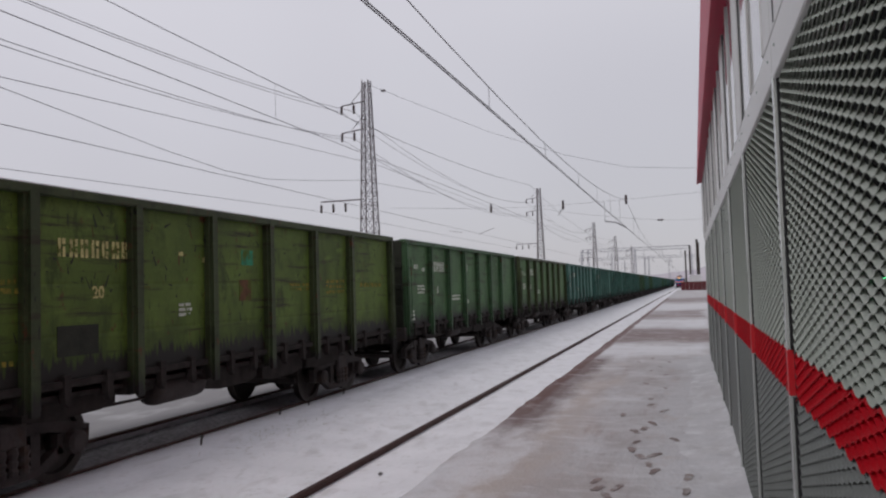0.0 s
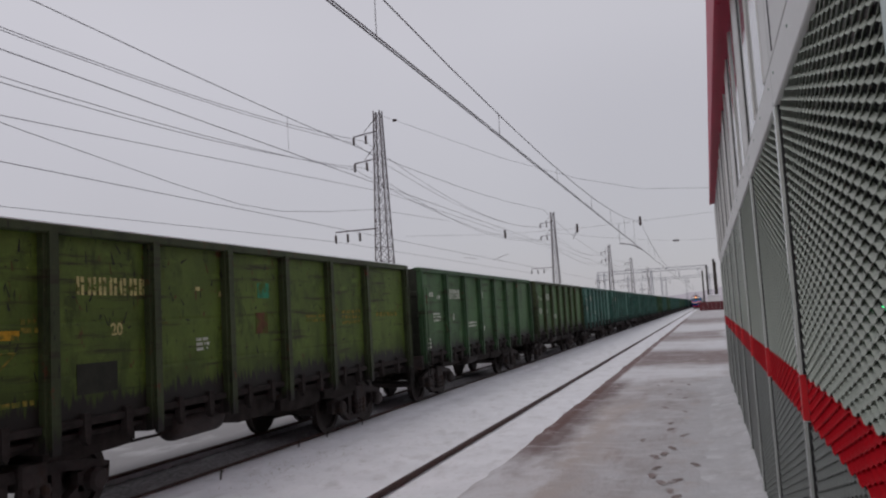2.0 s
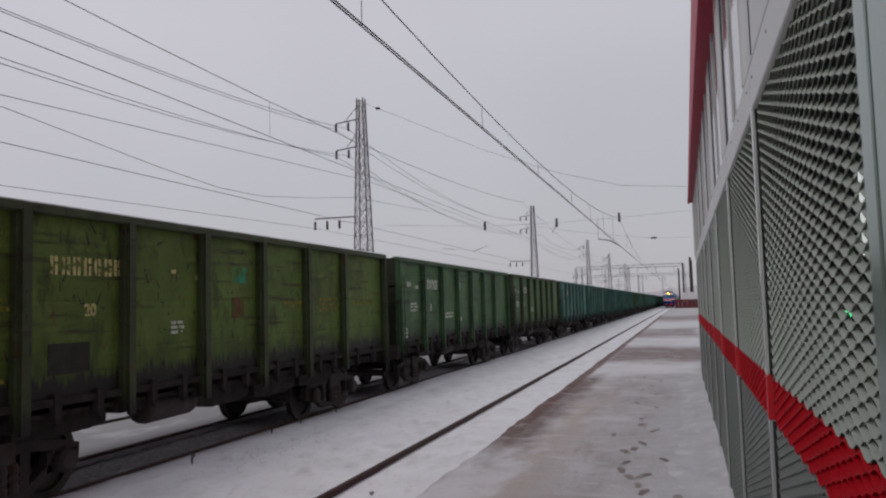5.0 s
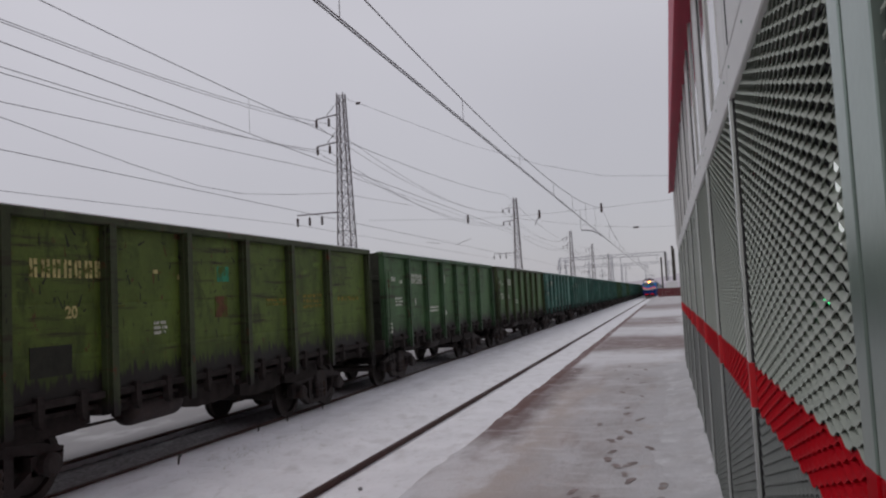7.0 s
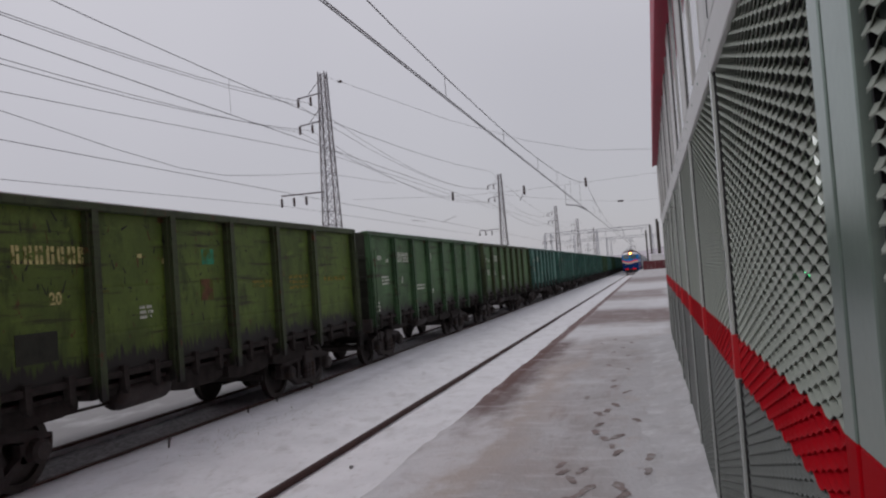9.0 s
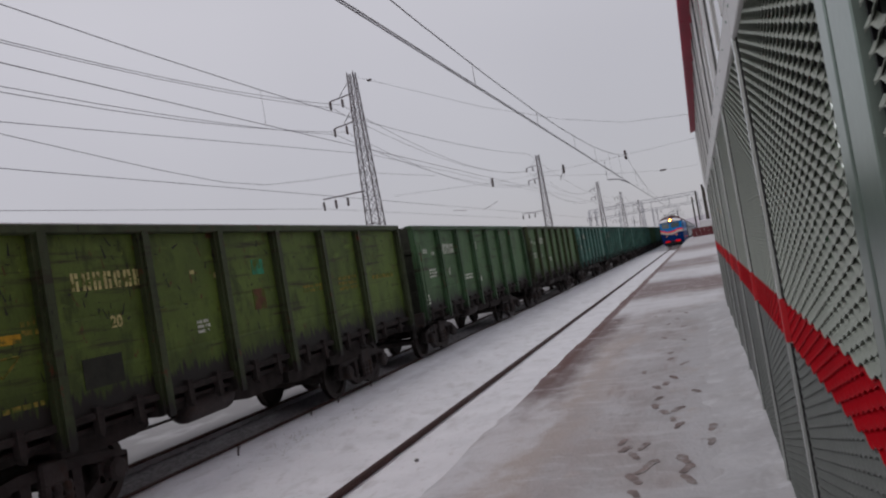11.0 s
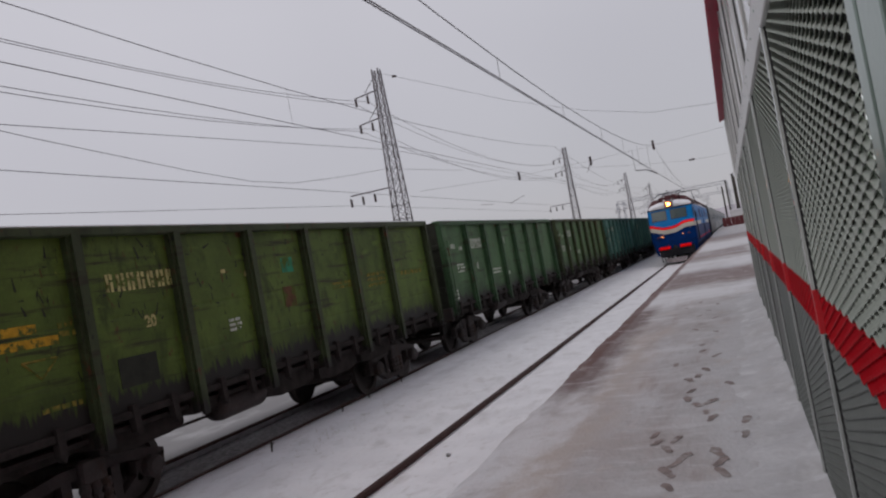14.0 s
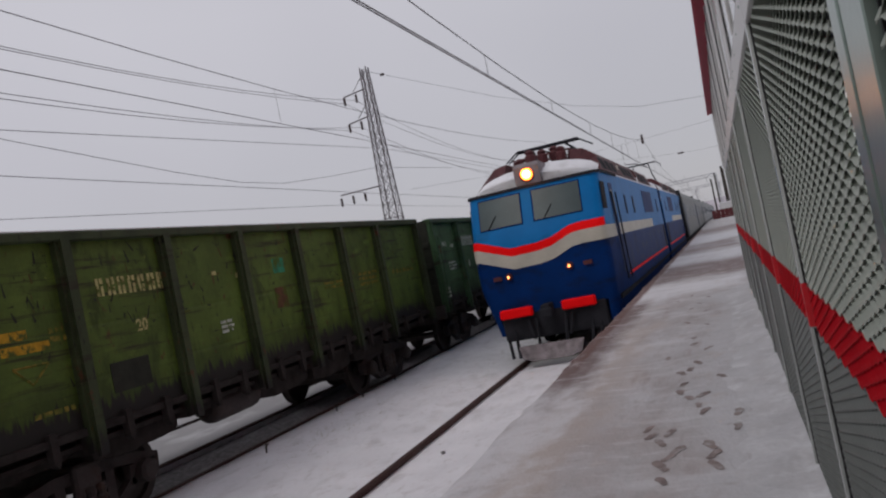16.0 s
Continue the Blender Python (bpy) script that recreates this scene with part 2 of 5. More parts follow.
MOSS = wagon_paint("moss_wagon_paint", (0.068, 0.132, 0.048), 1.50)
# teal of the far wagons lightened: distance haze put into the paint colour
TEAL = wagon_paint("haze_paled_teal_paint", (0.082, 0.185, 0.150), 1.30)
RIBS_TEAL = wagon_paint("dark_teal_rib_paint", (0.050, 0.125, 0.100), 1.1)
YELLOW = mat("faded_yellow_stencil", (0.44, 0.40, 0.17), 0.8, 0, 0.5, 8, 60, 0)
layered(YELLOW, (0.085, 0.10, 0.02), 13, (1, 1, 1), 0.53, 0.61)
ORANGE = mat("orange_stencil", (0.46, 0.26, 0.02), 0.8, 0, 0.4, 8, 60, 0)
layered(ORANGE, (0.085, 0.10, 0.02), 12, (1, 1, 1), 0.48, 0.58)
FADED = mat("faded_ochre_stencil", (0.22, 0.165, 0.03), 0.8, 0, 0.5, 8, 60, 0)
layered(FADED, (0.080, 0.105, 0.019), 9, (1, 1, 1), 0.42, 0.58)
STENCIL = mat("white_stencil", (0.50, 0.52, 0.44), 0.8, 0, 0.4, 8, 60, 0)
layered(STENCIL, (0.06, 0.1, 0.04), 10, (1, 1, 1), 0.55, 0.63)
CYAN = mat("turquoise_chalk", (0.035, 0.23, 0.13), 0.8, 0, 0.4, 8, 60, 0)
layered(CYAN, (0.07, 0.108, 0.017), 5, (1, 1, 1), 0.48, 0.62)
PLUM = mat("red_brown_chalk", (0.095, 0.045, 0.022), 0.8, 0, 0.5, 8, 60, 0)
layered(PLUM, (0.07, 0.09, 0.013), 5, (1, 1, 1), 0.44, 0.58)
SLATE = mat("dark_patch_and_end_shade", (0.022, 0.024, 0.016), 0.7, 0, 0.4, 5, 40, 0)
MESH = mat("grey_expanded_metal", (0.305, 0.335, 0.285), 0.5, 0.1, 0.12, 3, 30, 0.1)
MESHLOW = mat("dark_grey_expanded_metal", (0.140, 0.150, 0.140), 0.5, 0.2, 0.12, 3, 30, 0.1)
PROFLOW = mat("dark_grey_profile", (0.40, 0.42, 0.41), 0.25, 0.2, 0.12, 3, 60, 0.05)
MESHRED = mat("red_expanded_metal", (0.37, 0.002, 0.008), 0.6, 0, 0.15, 3, 30, 0.1, spec=0.03)
DARK = mat("screen_shade_backing", (0.03, 0.032, 0.032), 0.9, 0, 0.3, 3, 20, 0.2)
STEEL = mat("galvanised_profile", (0.30, 0.37, 0.33), 0.28, 0.6, 0.12, 3, 60, 0.05, spec=0.5)
# steel and red of the thin posts lightened for the sky's sheen
POST = mat("sky_paled_post", (0.54, 0.565, 0.545), 0.14, 0.15, 0.10, 3, 60, 0.05, spec=0.5)
POSTRED = mat("sky_paled_red_band", (0.52, 0.012, 0.02), 0.35, 0, 0.12, 3, 60, 0.05, spec=0.5)
# mast steel made paler: distance haze put into the base colour
HAZED_STEEL = mat("haze_paled_lattice", (0.30, 0.30, 0.33), 0.7, 0.2, 0.2, 2, 30, 0.1)
CLAD = mat("pale_grey_cladding", (0.57, 0.57, 0.56), 0.4, 0.0, 0.06, 1.2, 40, 0.05)
GASKET = mat("black_gasket", (0.02, 0.02, 0.022), 0.6, 0, 0.2, 5, 40, 0)
FASCIA = mat("crimson_fascia", (0.40, 0.018, 0.055), 0.5, 0, 0.12, 1.0, 20, 0.05)
# base colour whitened to carry part of the sky's reflection
GLASS = glass_like("window_glass", (0.34, 0.35, 0.36))
LATTICE = mat("weathered_lattice_steel", (0.12, 0.10, 0.108), 0.7, 0.4, 0.35, 2, 30, 0.2)
WIRE = mat("oxidised_wire", (0.13, 0.12, 0.13), 0.6, 0.4, 0.2, 1, 10, 0)
INSUL = mat("brown_insulator", (0.05, 0.03, 0.03), 0.3, 0, 0.3, 5, 40, 0)
L_BLUE = mat("bright_blue_enamel", (0.001, 0.15, 0.42), 0.45, 0, 0.12, 1.5, 30, 0.05, spec=0.12)
layered(L_BLUE, (0.004, 0.10, 0.25), 1.8, (1, 0.6, 2), 0.58, 0.8)
L_NAVY = mat("navy_enamel", (0.003, 0.026, 0.125), 0.6, 0, 0.25, 1.5, 30, 0.08, spec=0.04)
layered(L_NAVY, (0.010, 0.014, 0.04), 2.0, (1, 0.6, 2), 0.5, 0.75)
L_SIDE = mat("dusty_blue_side", (0.014, 0.036, 0.13), 0.55, 0, 0.25, 1.2, 30, 0.08, spec=0.06)
layered(L_SIDE, (0.05, 0.06, 0.10), 2.2, (1, 0.8, 1.5), 0.5, 0.75)
L_RED = mat("signal_red_enamel", (0.95, 0.006, 0.008), 0.5, 0, 0.1, 2, 30, 0.05, spec=0.05)
L_CREAM = mat("cream_enamel", (0.50, 0.47, 0.40), 0.45, 0, 0.15, 2, 30, 0.05)
L_ROOF = mat("red_brown_roof_equipment", (0.085, 0.027, 0.030), 0.6, 0, 0.4, 3, 30, 0.2)
L_FRAME = mat("black_running_gear", (0.024, 0.024, 0.029), 0.8, 0.0, 0.4, 4, 30, 0.3, spec=0.1)
L_BOX = mat("grey_lamp_housing", (0.22, 0.19, 0.20), 0.6, 0.0, 0.3, 4, 30, 0.2)
L_GLASS = glass_like("windscreen_glass", (0.045, 0.07, 0.075), 0.3)
L_GLASS.node_tree.nodes["Principled BSDF"].inputs["Specular IOR Level"].default_value = 0.3
LAMP = mat("glowing_headlamp", (1, 0.85, 0.6), 0.3, 0, 0, 1, 1, 0, emit=(1.0, 0.30, 0.03), power=70.0)
# emission of the reflector ring stands for the lamp's orange halo
REFLECTOR = mat("halo_reflector", (0.9, 0.5, 0.2), 0.3, 0, 0, 1, 1, 0, emit=(1.0, 0.14, 0.02), power=3.0)
LAMP_S = mat("glowing_marker_lamp", (1, 0.6, 0.3), 0.3, 0, 0, 1, 1, 0, emit=(1.0, 0.30, 0.08), power=4.0)
COACH = mat("silver_grey_coach", (0.145, 0.155, 0.15), 0.45, 0.0, 0.2, 1.0, 20, 0.05)
BRICK_RED = mat("dull_red_hoarding", (0.11, 0.028, 0.032), 0.8, 0, 0.3, 1, 10, 0.1)
WHITEISH = mat("white_panel", (0.65, 0.65, 0.66), 0.6, 0, 0.1, 1, 10, 0.05)
FLECKS = mat("white_fleck_glow", (0.8, 0.8, 0.8), 0.5, 0, 0, 1, 1, 0, emit=(0.95, 1.0, 1.0), power=0.5)
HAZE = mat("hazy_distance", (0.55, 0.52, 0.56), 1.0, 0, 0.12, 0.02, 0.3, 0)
GREENLED = mat("green_indicator", (0.1, 0.8, 0.3), 0.4, 0, 0, 1, 1, 0, emit=(0.05, 1.0, 0.3), power=1.5)


# ---------- mesh helpers ----------
def box(bm, x0, x1, y0, y1, z0, z1, bevel=0.0):
    v = [bm.verts.new((x, y, z)) for x in (x0, x1) for y in (y0, y1) for z in (z0, z1)]
    fs = [bm.faces.new([v[i] for i in f]) for f in ((0, 1, 3, 2), (4, 6, 7, 5), (0, 4, 5, 1), (2, 3, 7, 6), (0, 2, 6, 4), (1, 5, 7, 3))]
    if bevel:
        bmesh.ops.bevel(bm, geom=list({e for f in fs for e in f.edges}), offset=bevel, segments=1, affect="EDGES")
    return bm


def tube(bm, p, q, r, n=6, r2=None):
    p, q = Vector(p), Vector(q)
    d = (q - p).normalized()
    u = d.cross(Vector((0, 0, 1)) if abs(d.z) < 0.9 else Vector((1, 0, 0))).normalized()
    w = d.cross(u)
    ends = []
    for c, rr in ((p, r), (q, r if r2 is None else r2)):
        ends.append([bm.verts.new(c + rr * (math.cos(a) * u + math.sin(a) * w)) for a in (2 * math.pi * i / n for i in range(n))])
    for i in range(n):
        j = (i + 1) % n
        bm.faces.new((ends[0][i], ends[0][j], ends[1][j], ends[1][i]))
    bm.faces.new(ends[0][::-1])
    bm.faces.new(ends[1])
    return bm


def lathe(bm, profile, centre, n=20, axis="x"):
    """Turns a profile of (along, radius) round an axis through centre."""
    rings = []
    for s, r in profile:
        ring = []
        for i in range(n):
            a = 2 * math.pi * i / n
            off = (s, r * math.cos(a), r * math.sin(a)) if axis == "x" else (r * math.cos(a), s, r * math.sin(a)) if axis == "y" else (r * math.cos(a), r * math.sin(a), s)
            ring.append(bm.verts.new(Vector(centre) + Vector(off)))
        rings.append(ring)
    for a, b in zip(rings, rings[1:]):
        for i in range(n):
            j = (i + 1) % n
            bm.faces.new((a[i], a[j], b[j], b[i]))
    bm.faces.new(rings[0][::-1])
    bm.faces.new(rings[-1])
    return bm


def prism(bm, outline, x0, x1):
    """A plate of the (y, z) outline between x0 and x1."""
    a = [bm.verts.new((x0, y, z)) for y, z in outline]
    b = [bm.verts.new((x1, y, z)) for y, z in outline]
    bm.faces.new(a[::-1])
    bm.faces.new(b)
    for i in range(len(a)):
        j = (i + 1) % len(a)
        bm.faces.new((a[i], a[j], b[j], b[i]))
    return bm


def part(name, bm, material, parent=None, label="", smooth=False):
    bmesh.ops.recalc_face_normals(bm, faces=bm.faces)
    me = bpy.data.meshes.new(name)
    bm.to_mesh(me)
    bm.free()
    me.materials.append(material)
    if smooth:
        for p in me.polygons:
            p.use_smooth = True
    ob = new(name, me)
    if parent:
        ob.parent = parent
    return tagged(ob, label) if label else ob


def again(ob, parent, m):
    """Another piece on the same mesh."""
    o = new(ob.name.split(".")[0], ob.data)
    o.parent, o.matrix_basis = parent, m
    return o


def base(name, label, category, group="", at=(0, 0, 0)):
    e = new(name)
    e.empty_display_size = 0.3
    e.location = at
    return tagged(e, label, category, group)


def bx(name, material, parent, *dims, bevel=0.0, label=""):
    return part(name, box(bmesh.new(), *dims, bevel=bevel), material, parent, label)


def grid_mesh(name, xs, ys, zf, material, xf=None):
    nx, ny = len(xs), len(ys)
    co = [(xf(x, y) if xf else x, y, zf(x, y)) for y in ys for x in xs]
    fa = [(j * nx + i, j * nx + i + 1, (j + 1) * nx + i + 1, (j + 1) * nx + i) for j in range(ny - 1) for i in range(nx - 1)]
    me = bpy.data.meshes.new(name)
    me.from_pydata(co, [], fa)
    me.materials.append(material)
    for p in me.polygons:
        p.use_smooth = True
    return new(name, me)


# ---------- plan ----------
TRACK_A, TRACK_B = -3.44, -8.40       # centre lines of the near track and the wagons' track
GAUGE = 0.76                          # half the distance between the rails
DECK = 1.10                           # platform above the rail heads
EDGE = -1.57                          # platform edge
WALL = 0.252                          # face of the pavilion


def ground_height(x, y):
    h = -0.07 + 0.05 * noise.noise((x * 0.6, y * 0.18, 0)) + 0.022 * noise.noise((x * 2.1, y * 1.3, 3))
    for c in (TRACK_A, TRACK_B):
        d = abs(x - c)
        if d < 1.6:
            h = h * 0.35 - (0.055 if c == TRACK_A else 0.012)
    if abs(x - TRACK_B) < GAUGE - 0.02:
        h = -0.24
    if -7.45 < x < -4.6:
        h += 0.07 * math.sin((x + 7.45) / 2.85 * math.pi) + 0.022 * noise.noise((x * 4.2, y * 3.1, 8))
        trail = math.exp(-((x + 5.35 + 0.25 * math.sin(y * 0.7)) / 0.16) ** 2)
        h -= 0.10 * trail * max(0.0, math.sin(y * 8.5))
    if x < -11:
        h += min(0.35, (-11 - x) * 0.02)
    if x > EDGE + 0.1:
        h = -0.3
    return h


def steps(*runs):
    out = []
    for a, b, d in runs:
        k = max(1, round((b - a) / d))
        out += [a + (b - a) * i / k for i in range(k)]
    return out + [runs[-1][1]]


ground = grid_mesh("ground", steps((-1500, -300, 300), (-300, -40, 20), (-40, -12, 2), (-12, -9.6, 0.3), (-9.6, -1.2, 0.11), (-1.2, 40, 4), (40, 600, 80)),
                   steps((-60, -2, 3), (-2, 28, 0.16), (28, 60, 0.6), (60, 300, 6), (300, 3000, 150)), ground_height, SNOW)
tagged(ground, "snow-covered ground of a railway yard", "ground", kind="structure")

ballast = grid_mesh("ballast", steps((TRACK_B - GAUGE + 0.03, TRACK_B + GAUGE - 0.03, 0.09)), steps((-20, 30, 0.13), (30, 430, 4)),
                    lambda x, y: -0.13 + 0.03 * noise.noise((x * 9, y * 9, 0)), BALLAST)
tagged(ballast, "dark cinder ballast between the rails under the wagons", "ballast", kind="stuff")


def rail(x, label):
    r = base("rail", label, "rail", "rails", (x, 0, 0))
    bm = bmesh.new()
    prof = [(-0.066, -0.19), (0.066, -0.19), (0.066, -0.175), (0.011, -0.155), (0.011, -0.045), (0.035, -0.03), (0.035, -0.006), (-0.035, -0.006), (-0.035, -0.03), (-0.011, -0.045), (-0.011, -0.155), (-0.066, -0.175)]
    a = [bm.verts.new((px, -30, pz)) for px, pz in prof]
    b = [bm.verts.new((px, 900, pz)) for px, pz in prof]
    for i in range(len(prof)):
        j = (i + 1) % len(prof)
        bm.faces.new((a[i], a[j], b[j], b[i]))
    part("rail_web", bm, RAIL, r)
    part("rail_head", box(bmesh.new(), -0.034, 0.034, -30, 900, -0.006, 0.0), RAILTOP, r, "worn running surface")


rail(TRACK_A - GAUGE, "rusty steel rail standing out of the snow")
rail(TRACK_A + GAUGE, "steel rail beside the platform wall")
rail(TRACK_B + GAUGE, "steel rail under the goods wagons")
rail(TRACK_B - GAUGE, "steel rail under the goods wagons")


# ---------- platform ----------
def deck_height(x, y):
    h = DECK + 0.012 * noise.noise((x * 1.5, y * 0.5, 1)) + 0.006 * noise.noise((x * 6, y * 4, 5))
    if x < EDGE + 0.12:
        k = (EDGE + 0.12 - x) / 0.12
        h -= 0.035 * k * k
    return h


def drift_height(x, y):
    """Fresh drift piled along the pavilion's foot; it thins out unevenly over the deck."""
    k = (x - (WALL - 0.62)) / 0.62
    lump = 0.6 + 0.55 * noise.noise((x * 1.3, y * 0.55, 4)) + 0.3 * noise.noise((x * 7, y * 6, 9))
    return deck_height(x, y) - 0.022 + 0.060 * k * lump + 0.03 * k ** 4


deck = grid_mesh("platform_deck", steps((EDGE, EDGE + 0.2, 0.05), (EDGE + 0.2, WALL, 0.08), (WALL, 1.0, 0.3), (1.0, 14, 2)),
                 steps((-12, 1, 0.5), (1, 24, 0.09), (24, 110, 1.0)), deck_height, TRAMPLED,
                 lambda x, y: x - (-0.01 + 0.05 * noise.noise((y * 0.8, 2, 0)) + 0.03 * noise.noise((y * 4, 7, 0)) if x < EDGE + 0.01 else 0))
tagged(deck, "wind-swept snow on a reddish paved platform", "platform", kind="structure")
drift = grid_mesh("snow_drift", steps((WALL - 0.62, WALL + 0.012, 0.04)), steps((0.5, 12.4, 0.07)), drift_height, DRIFT)
tagged(drift, "fresh white snow drift along the foot of the pavilion", "snow drift", kind="stuff")
edge = tagged(bx("platform_edge", CONCRETE, None, EDGE - 0.03, EDGE + 0.25, -12, 110, -0.3, DECK - 0.11, bevel=0.015),
              "stained concrete platform edge and wall", "platform", kind="structure")
tagged(bx("platform_end", CONCRETE, None, EDGE + 0.25, 14, 109.7, 110, -0.3, DECK - 0.03), "concrete end wall of the platform", "platform", kind="structure")


def footprints():
    """Trodden prints, narrow at the waist of the sole, in one joined sheet."""
    rng = random.Random(4)
    prints = [(-0.54, 4.95), (-0.51, 4.80), (-0.45, 4.64), (-0.41, 4.82), (-0.42, 4.24), (-0.39, 4.36), (-0.35, 4.47), (-0.40, 4.02),
              (-0.19, 4.50), (-0.17, 4.34), (-0.16, 4.17), (-0.04, 5.07), (-0.05, 4.78), (-0.33, 5.60), (-0.27, 5.38), (-0.25, 5.66),
              (-0.23, 5.22), (-0.40, 5.80), (-0.39, 6.06), (-0.42, 6.46), (-0.36, 6.58), (-0.31, 6.82), (-0.13, 6.18), (-0.56, 7.16),
              (-0.38, 8.09), (-0.37, 7.73), (-0.24, 7.42), (-0.45, 9.74), (-0.50, 10.55), (-0.27, 8.92), (-0.71, 11.72), (-0.54, 12.17),
              (-0.30, 11.69), (-0.30, 10.12), (-0.49, 9.28), (-0.40, 11.08)]
    bm = bmesh.new()
    for px, py in prints:
        turn = rng.uniform(-0.45, 0.45)
        long, wide = rng.uniform(0.066, 0.092), rng.uniform(0.026, 0.035)
        ring = []
        for i in range(16):
            a = 2 * math.pi * i / 16
            wob = rng.uniform(0.72, 1.2)
            waist = 1.0 - 0.45 * math.exp(-((math.sin(a) + 0.18) / 0.28) ** 2)
            dx, dy = wide * wob * waist * math.cos(a), long * (0.9 + 0.1 * wob) * math.sin(a)
            qx, qy = px + dx * math.cos(turn) - dy * math.sin(turn), py + dx * math.sin(turn) + dy * math.cos(turn)
            ring.append(bm.verts.new((qx, qy, deck_height(qx, qy) + 0.0035)))
        bm.faces.new(ring)
    tagged(part("footprints", bm, FOOT), "dark slushy footprints trodden in the platform snow", "footprints", kind="stuff")


footprints()


# ---------- pavilion beside the camera ----------
BAY, Z_MESH, Z_R0, Z_R1, Z_SOFFIT, Y_END = 1.26, 2.7285, 1.8955, 2.0145, 3.593, 11.98
FOOT_Z, Y_START, Z_ROOF = DECK - 0.05, -6.85, 6.54


def expanded(bm, y0, y1, z0, z1, lwd=0.098, swd=0.0252):
    """Expanded metal: wavy strands tilted out of the sheet, joined where they meet."""
    rows = int(round((z1 - z0) / (swd / 2)))
    n = int(round((y1 - y0) / (lwd / 10)))
    amp, deep, w = swd * 0.235, 0.0067, 0.0058
    wave_form = (1, 1, 0.75, 0, -0.75, -1, -1, -0.75, 0, 0.75)
    for k in range(rows):
        zc = z0 + (k + 0.5) * (z1 - z0) / rows
        prev = None
        for j in range(n + 1):
            s = wave_form[(j + (0 if k % 2 else 5)) % 10]
            y = y0 + (y1 - y0) * j / n
            z = zc + amp * s
            v = [bm.verts.new(c) for c in ((-deep / 2, y, z - w), (deep / 2, y, z + w), (deep / 2 + 0.0008, y, z + w - 0.0008), (-deep / 2 + 0.0008, y, z - w - 0.0008))]
            if prev:
                for i in range(4):
                    bm.faces.new((prev[i], v[i], v[(i + 1) % 4], prev[(i + 1) % 4]))
            prev = v


def plain_sheet(bm, y0, y1, z0, z1):
    """The same sheet further off: shallow horizontal pleats."""
    n = int((z1 - z0) / 0.023)
    for k in range(n):
        za, zb = z0 + (z1 - z0) * k / n, z0 + (z1 - z0) * (k + 1) / n
        q = [bm.verts.new(c) for c in ((-0.0015, y0, za), (-0.0015, y1, za), (0.0015, y1, zb), (0.0015, y0, zb))]
        bm.faces.new(q)


def plain(name, at):
    e = new(name)
    e.empty_display_size, e.location = 0.2, at
    return e


def pavilion():
    tagged(bx("wall_east", CLAD, None, WALL + 0.112, WALL + 0.21, Y_START, Y_END, DECK - 0.2, Z_ROOF),
           "solid wall of the station pavilion behind its metal screen", "wall", kind="structure")
    # near-black sheet stands for the shade in the space behind the screen
    tagged(bx("shade_backing", DARK, None, WALL + 0.103, WALL + 0.109, Y_START, Y_END - 0.02, DECK, Z_MESH - 0.01),
                    "dark sheet for the shade behind the expanded metal screen", "wall", kind="structure")
    tagged(bx("wall_north", CLAD, None, WALL + 0.21, 9.0, Y_END - 0.2, Y_END, DECK - 0.2, Z_ROOF), "pale end wall of the station pavilion", "wall", kind="structure")
    tagged(bx("wall_far_side", CLAD, None, 9.0, 9.2, Y_START, Y_END, DECK - 0.2, Z_ROOF), "pale rear wall of the station pavilion", "wall", kind="structure")
    house = base("station_pavilion", "station pavilion front of metal screens, pale cladding and windows", "pavilion")
    ys = [-2.331 + BAY * i for i in range(12)]                 # post lines: 1.45, 2.71, 3.97 ...
    protos = {}
    for i, y in enumerate(ys):
        screen = plain("screen_panel", (WALL + 0.008, y, 0))
        screen.parent = house
        near = -0.1 < y < 4.4
        lo, hi = 0.018, BAY - 0.063
        if abs(y - 0.189) < 0.1:
            hi = BAY - 0.189                                   # broad double post at 1.28 to 1.45
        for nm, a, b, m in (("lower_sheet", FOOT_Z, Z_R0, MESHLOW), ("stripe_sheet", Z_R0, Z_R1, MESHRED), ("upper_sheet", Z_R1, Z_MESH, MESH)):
            key = (nm, near, round(hi, 3))
            if key not in protos:
                bm = bmesh.new()
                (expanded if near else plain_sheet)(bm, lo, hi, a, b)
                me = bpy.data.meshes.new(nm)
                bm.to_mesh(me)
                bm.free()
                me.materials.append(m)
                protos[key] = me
            o = tagged(new(nm, protos[key]), kind="stuff")
            o.parent = screen
            if m is MESHRED:
                tagged(o, "red stripe of expanded metal")
        # framing of the panel
        bx("frame_edge", GASKET, screen, -0.003, 0.014, lo - 0.006, lo, FOOT_Z, Z_MESH)
        bx("frame_edge", GASKET, screen, 0.003, 0.014, hi, hi + 0.049 if hi > 1.12 else hi + 0.006, FOOT_Z, Z_MESH)
    for i, y in enumerate(ys + [ys[-1] + BAY]):
        if y > Y_END:
            break
        post = plain("screen_post", (WALL + 0.014, y, 0))
        post.parent = house
        for m, za, zb, nm in ((PROFLOW, FOOT_Z, Z_R0, "lower_profile"), (MESHRED, Z_R0, Z_R1, "red_band"), (STEEL, Z_R1, Z_MESH + 0.014, "upper_profile")):
            if abs(y - 1.449) < 0.1:
                bx("flange", m, post, -0.0155, 0.021, -0.0525, 0.0, za, zb, bevel=0.002)
                bx("groove", GASKET, post, -0.006, 0.021, -0.061, -0.0525, za, zb)
                bx("web", m, post, -0.014, 0.021, -0.1715, -0.061, za, zb, bevel=0.002)
            else:
                m = POSTRED if m is MESHRED else PROFLOW if m is PROFLOW else POST
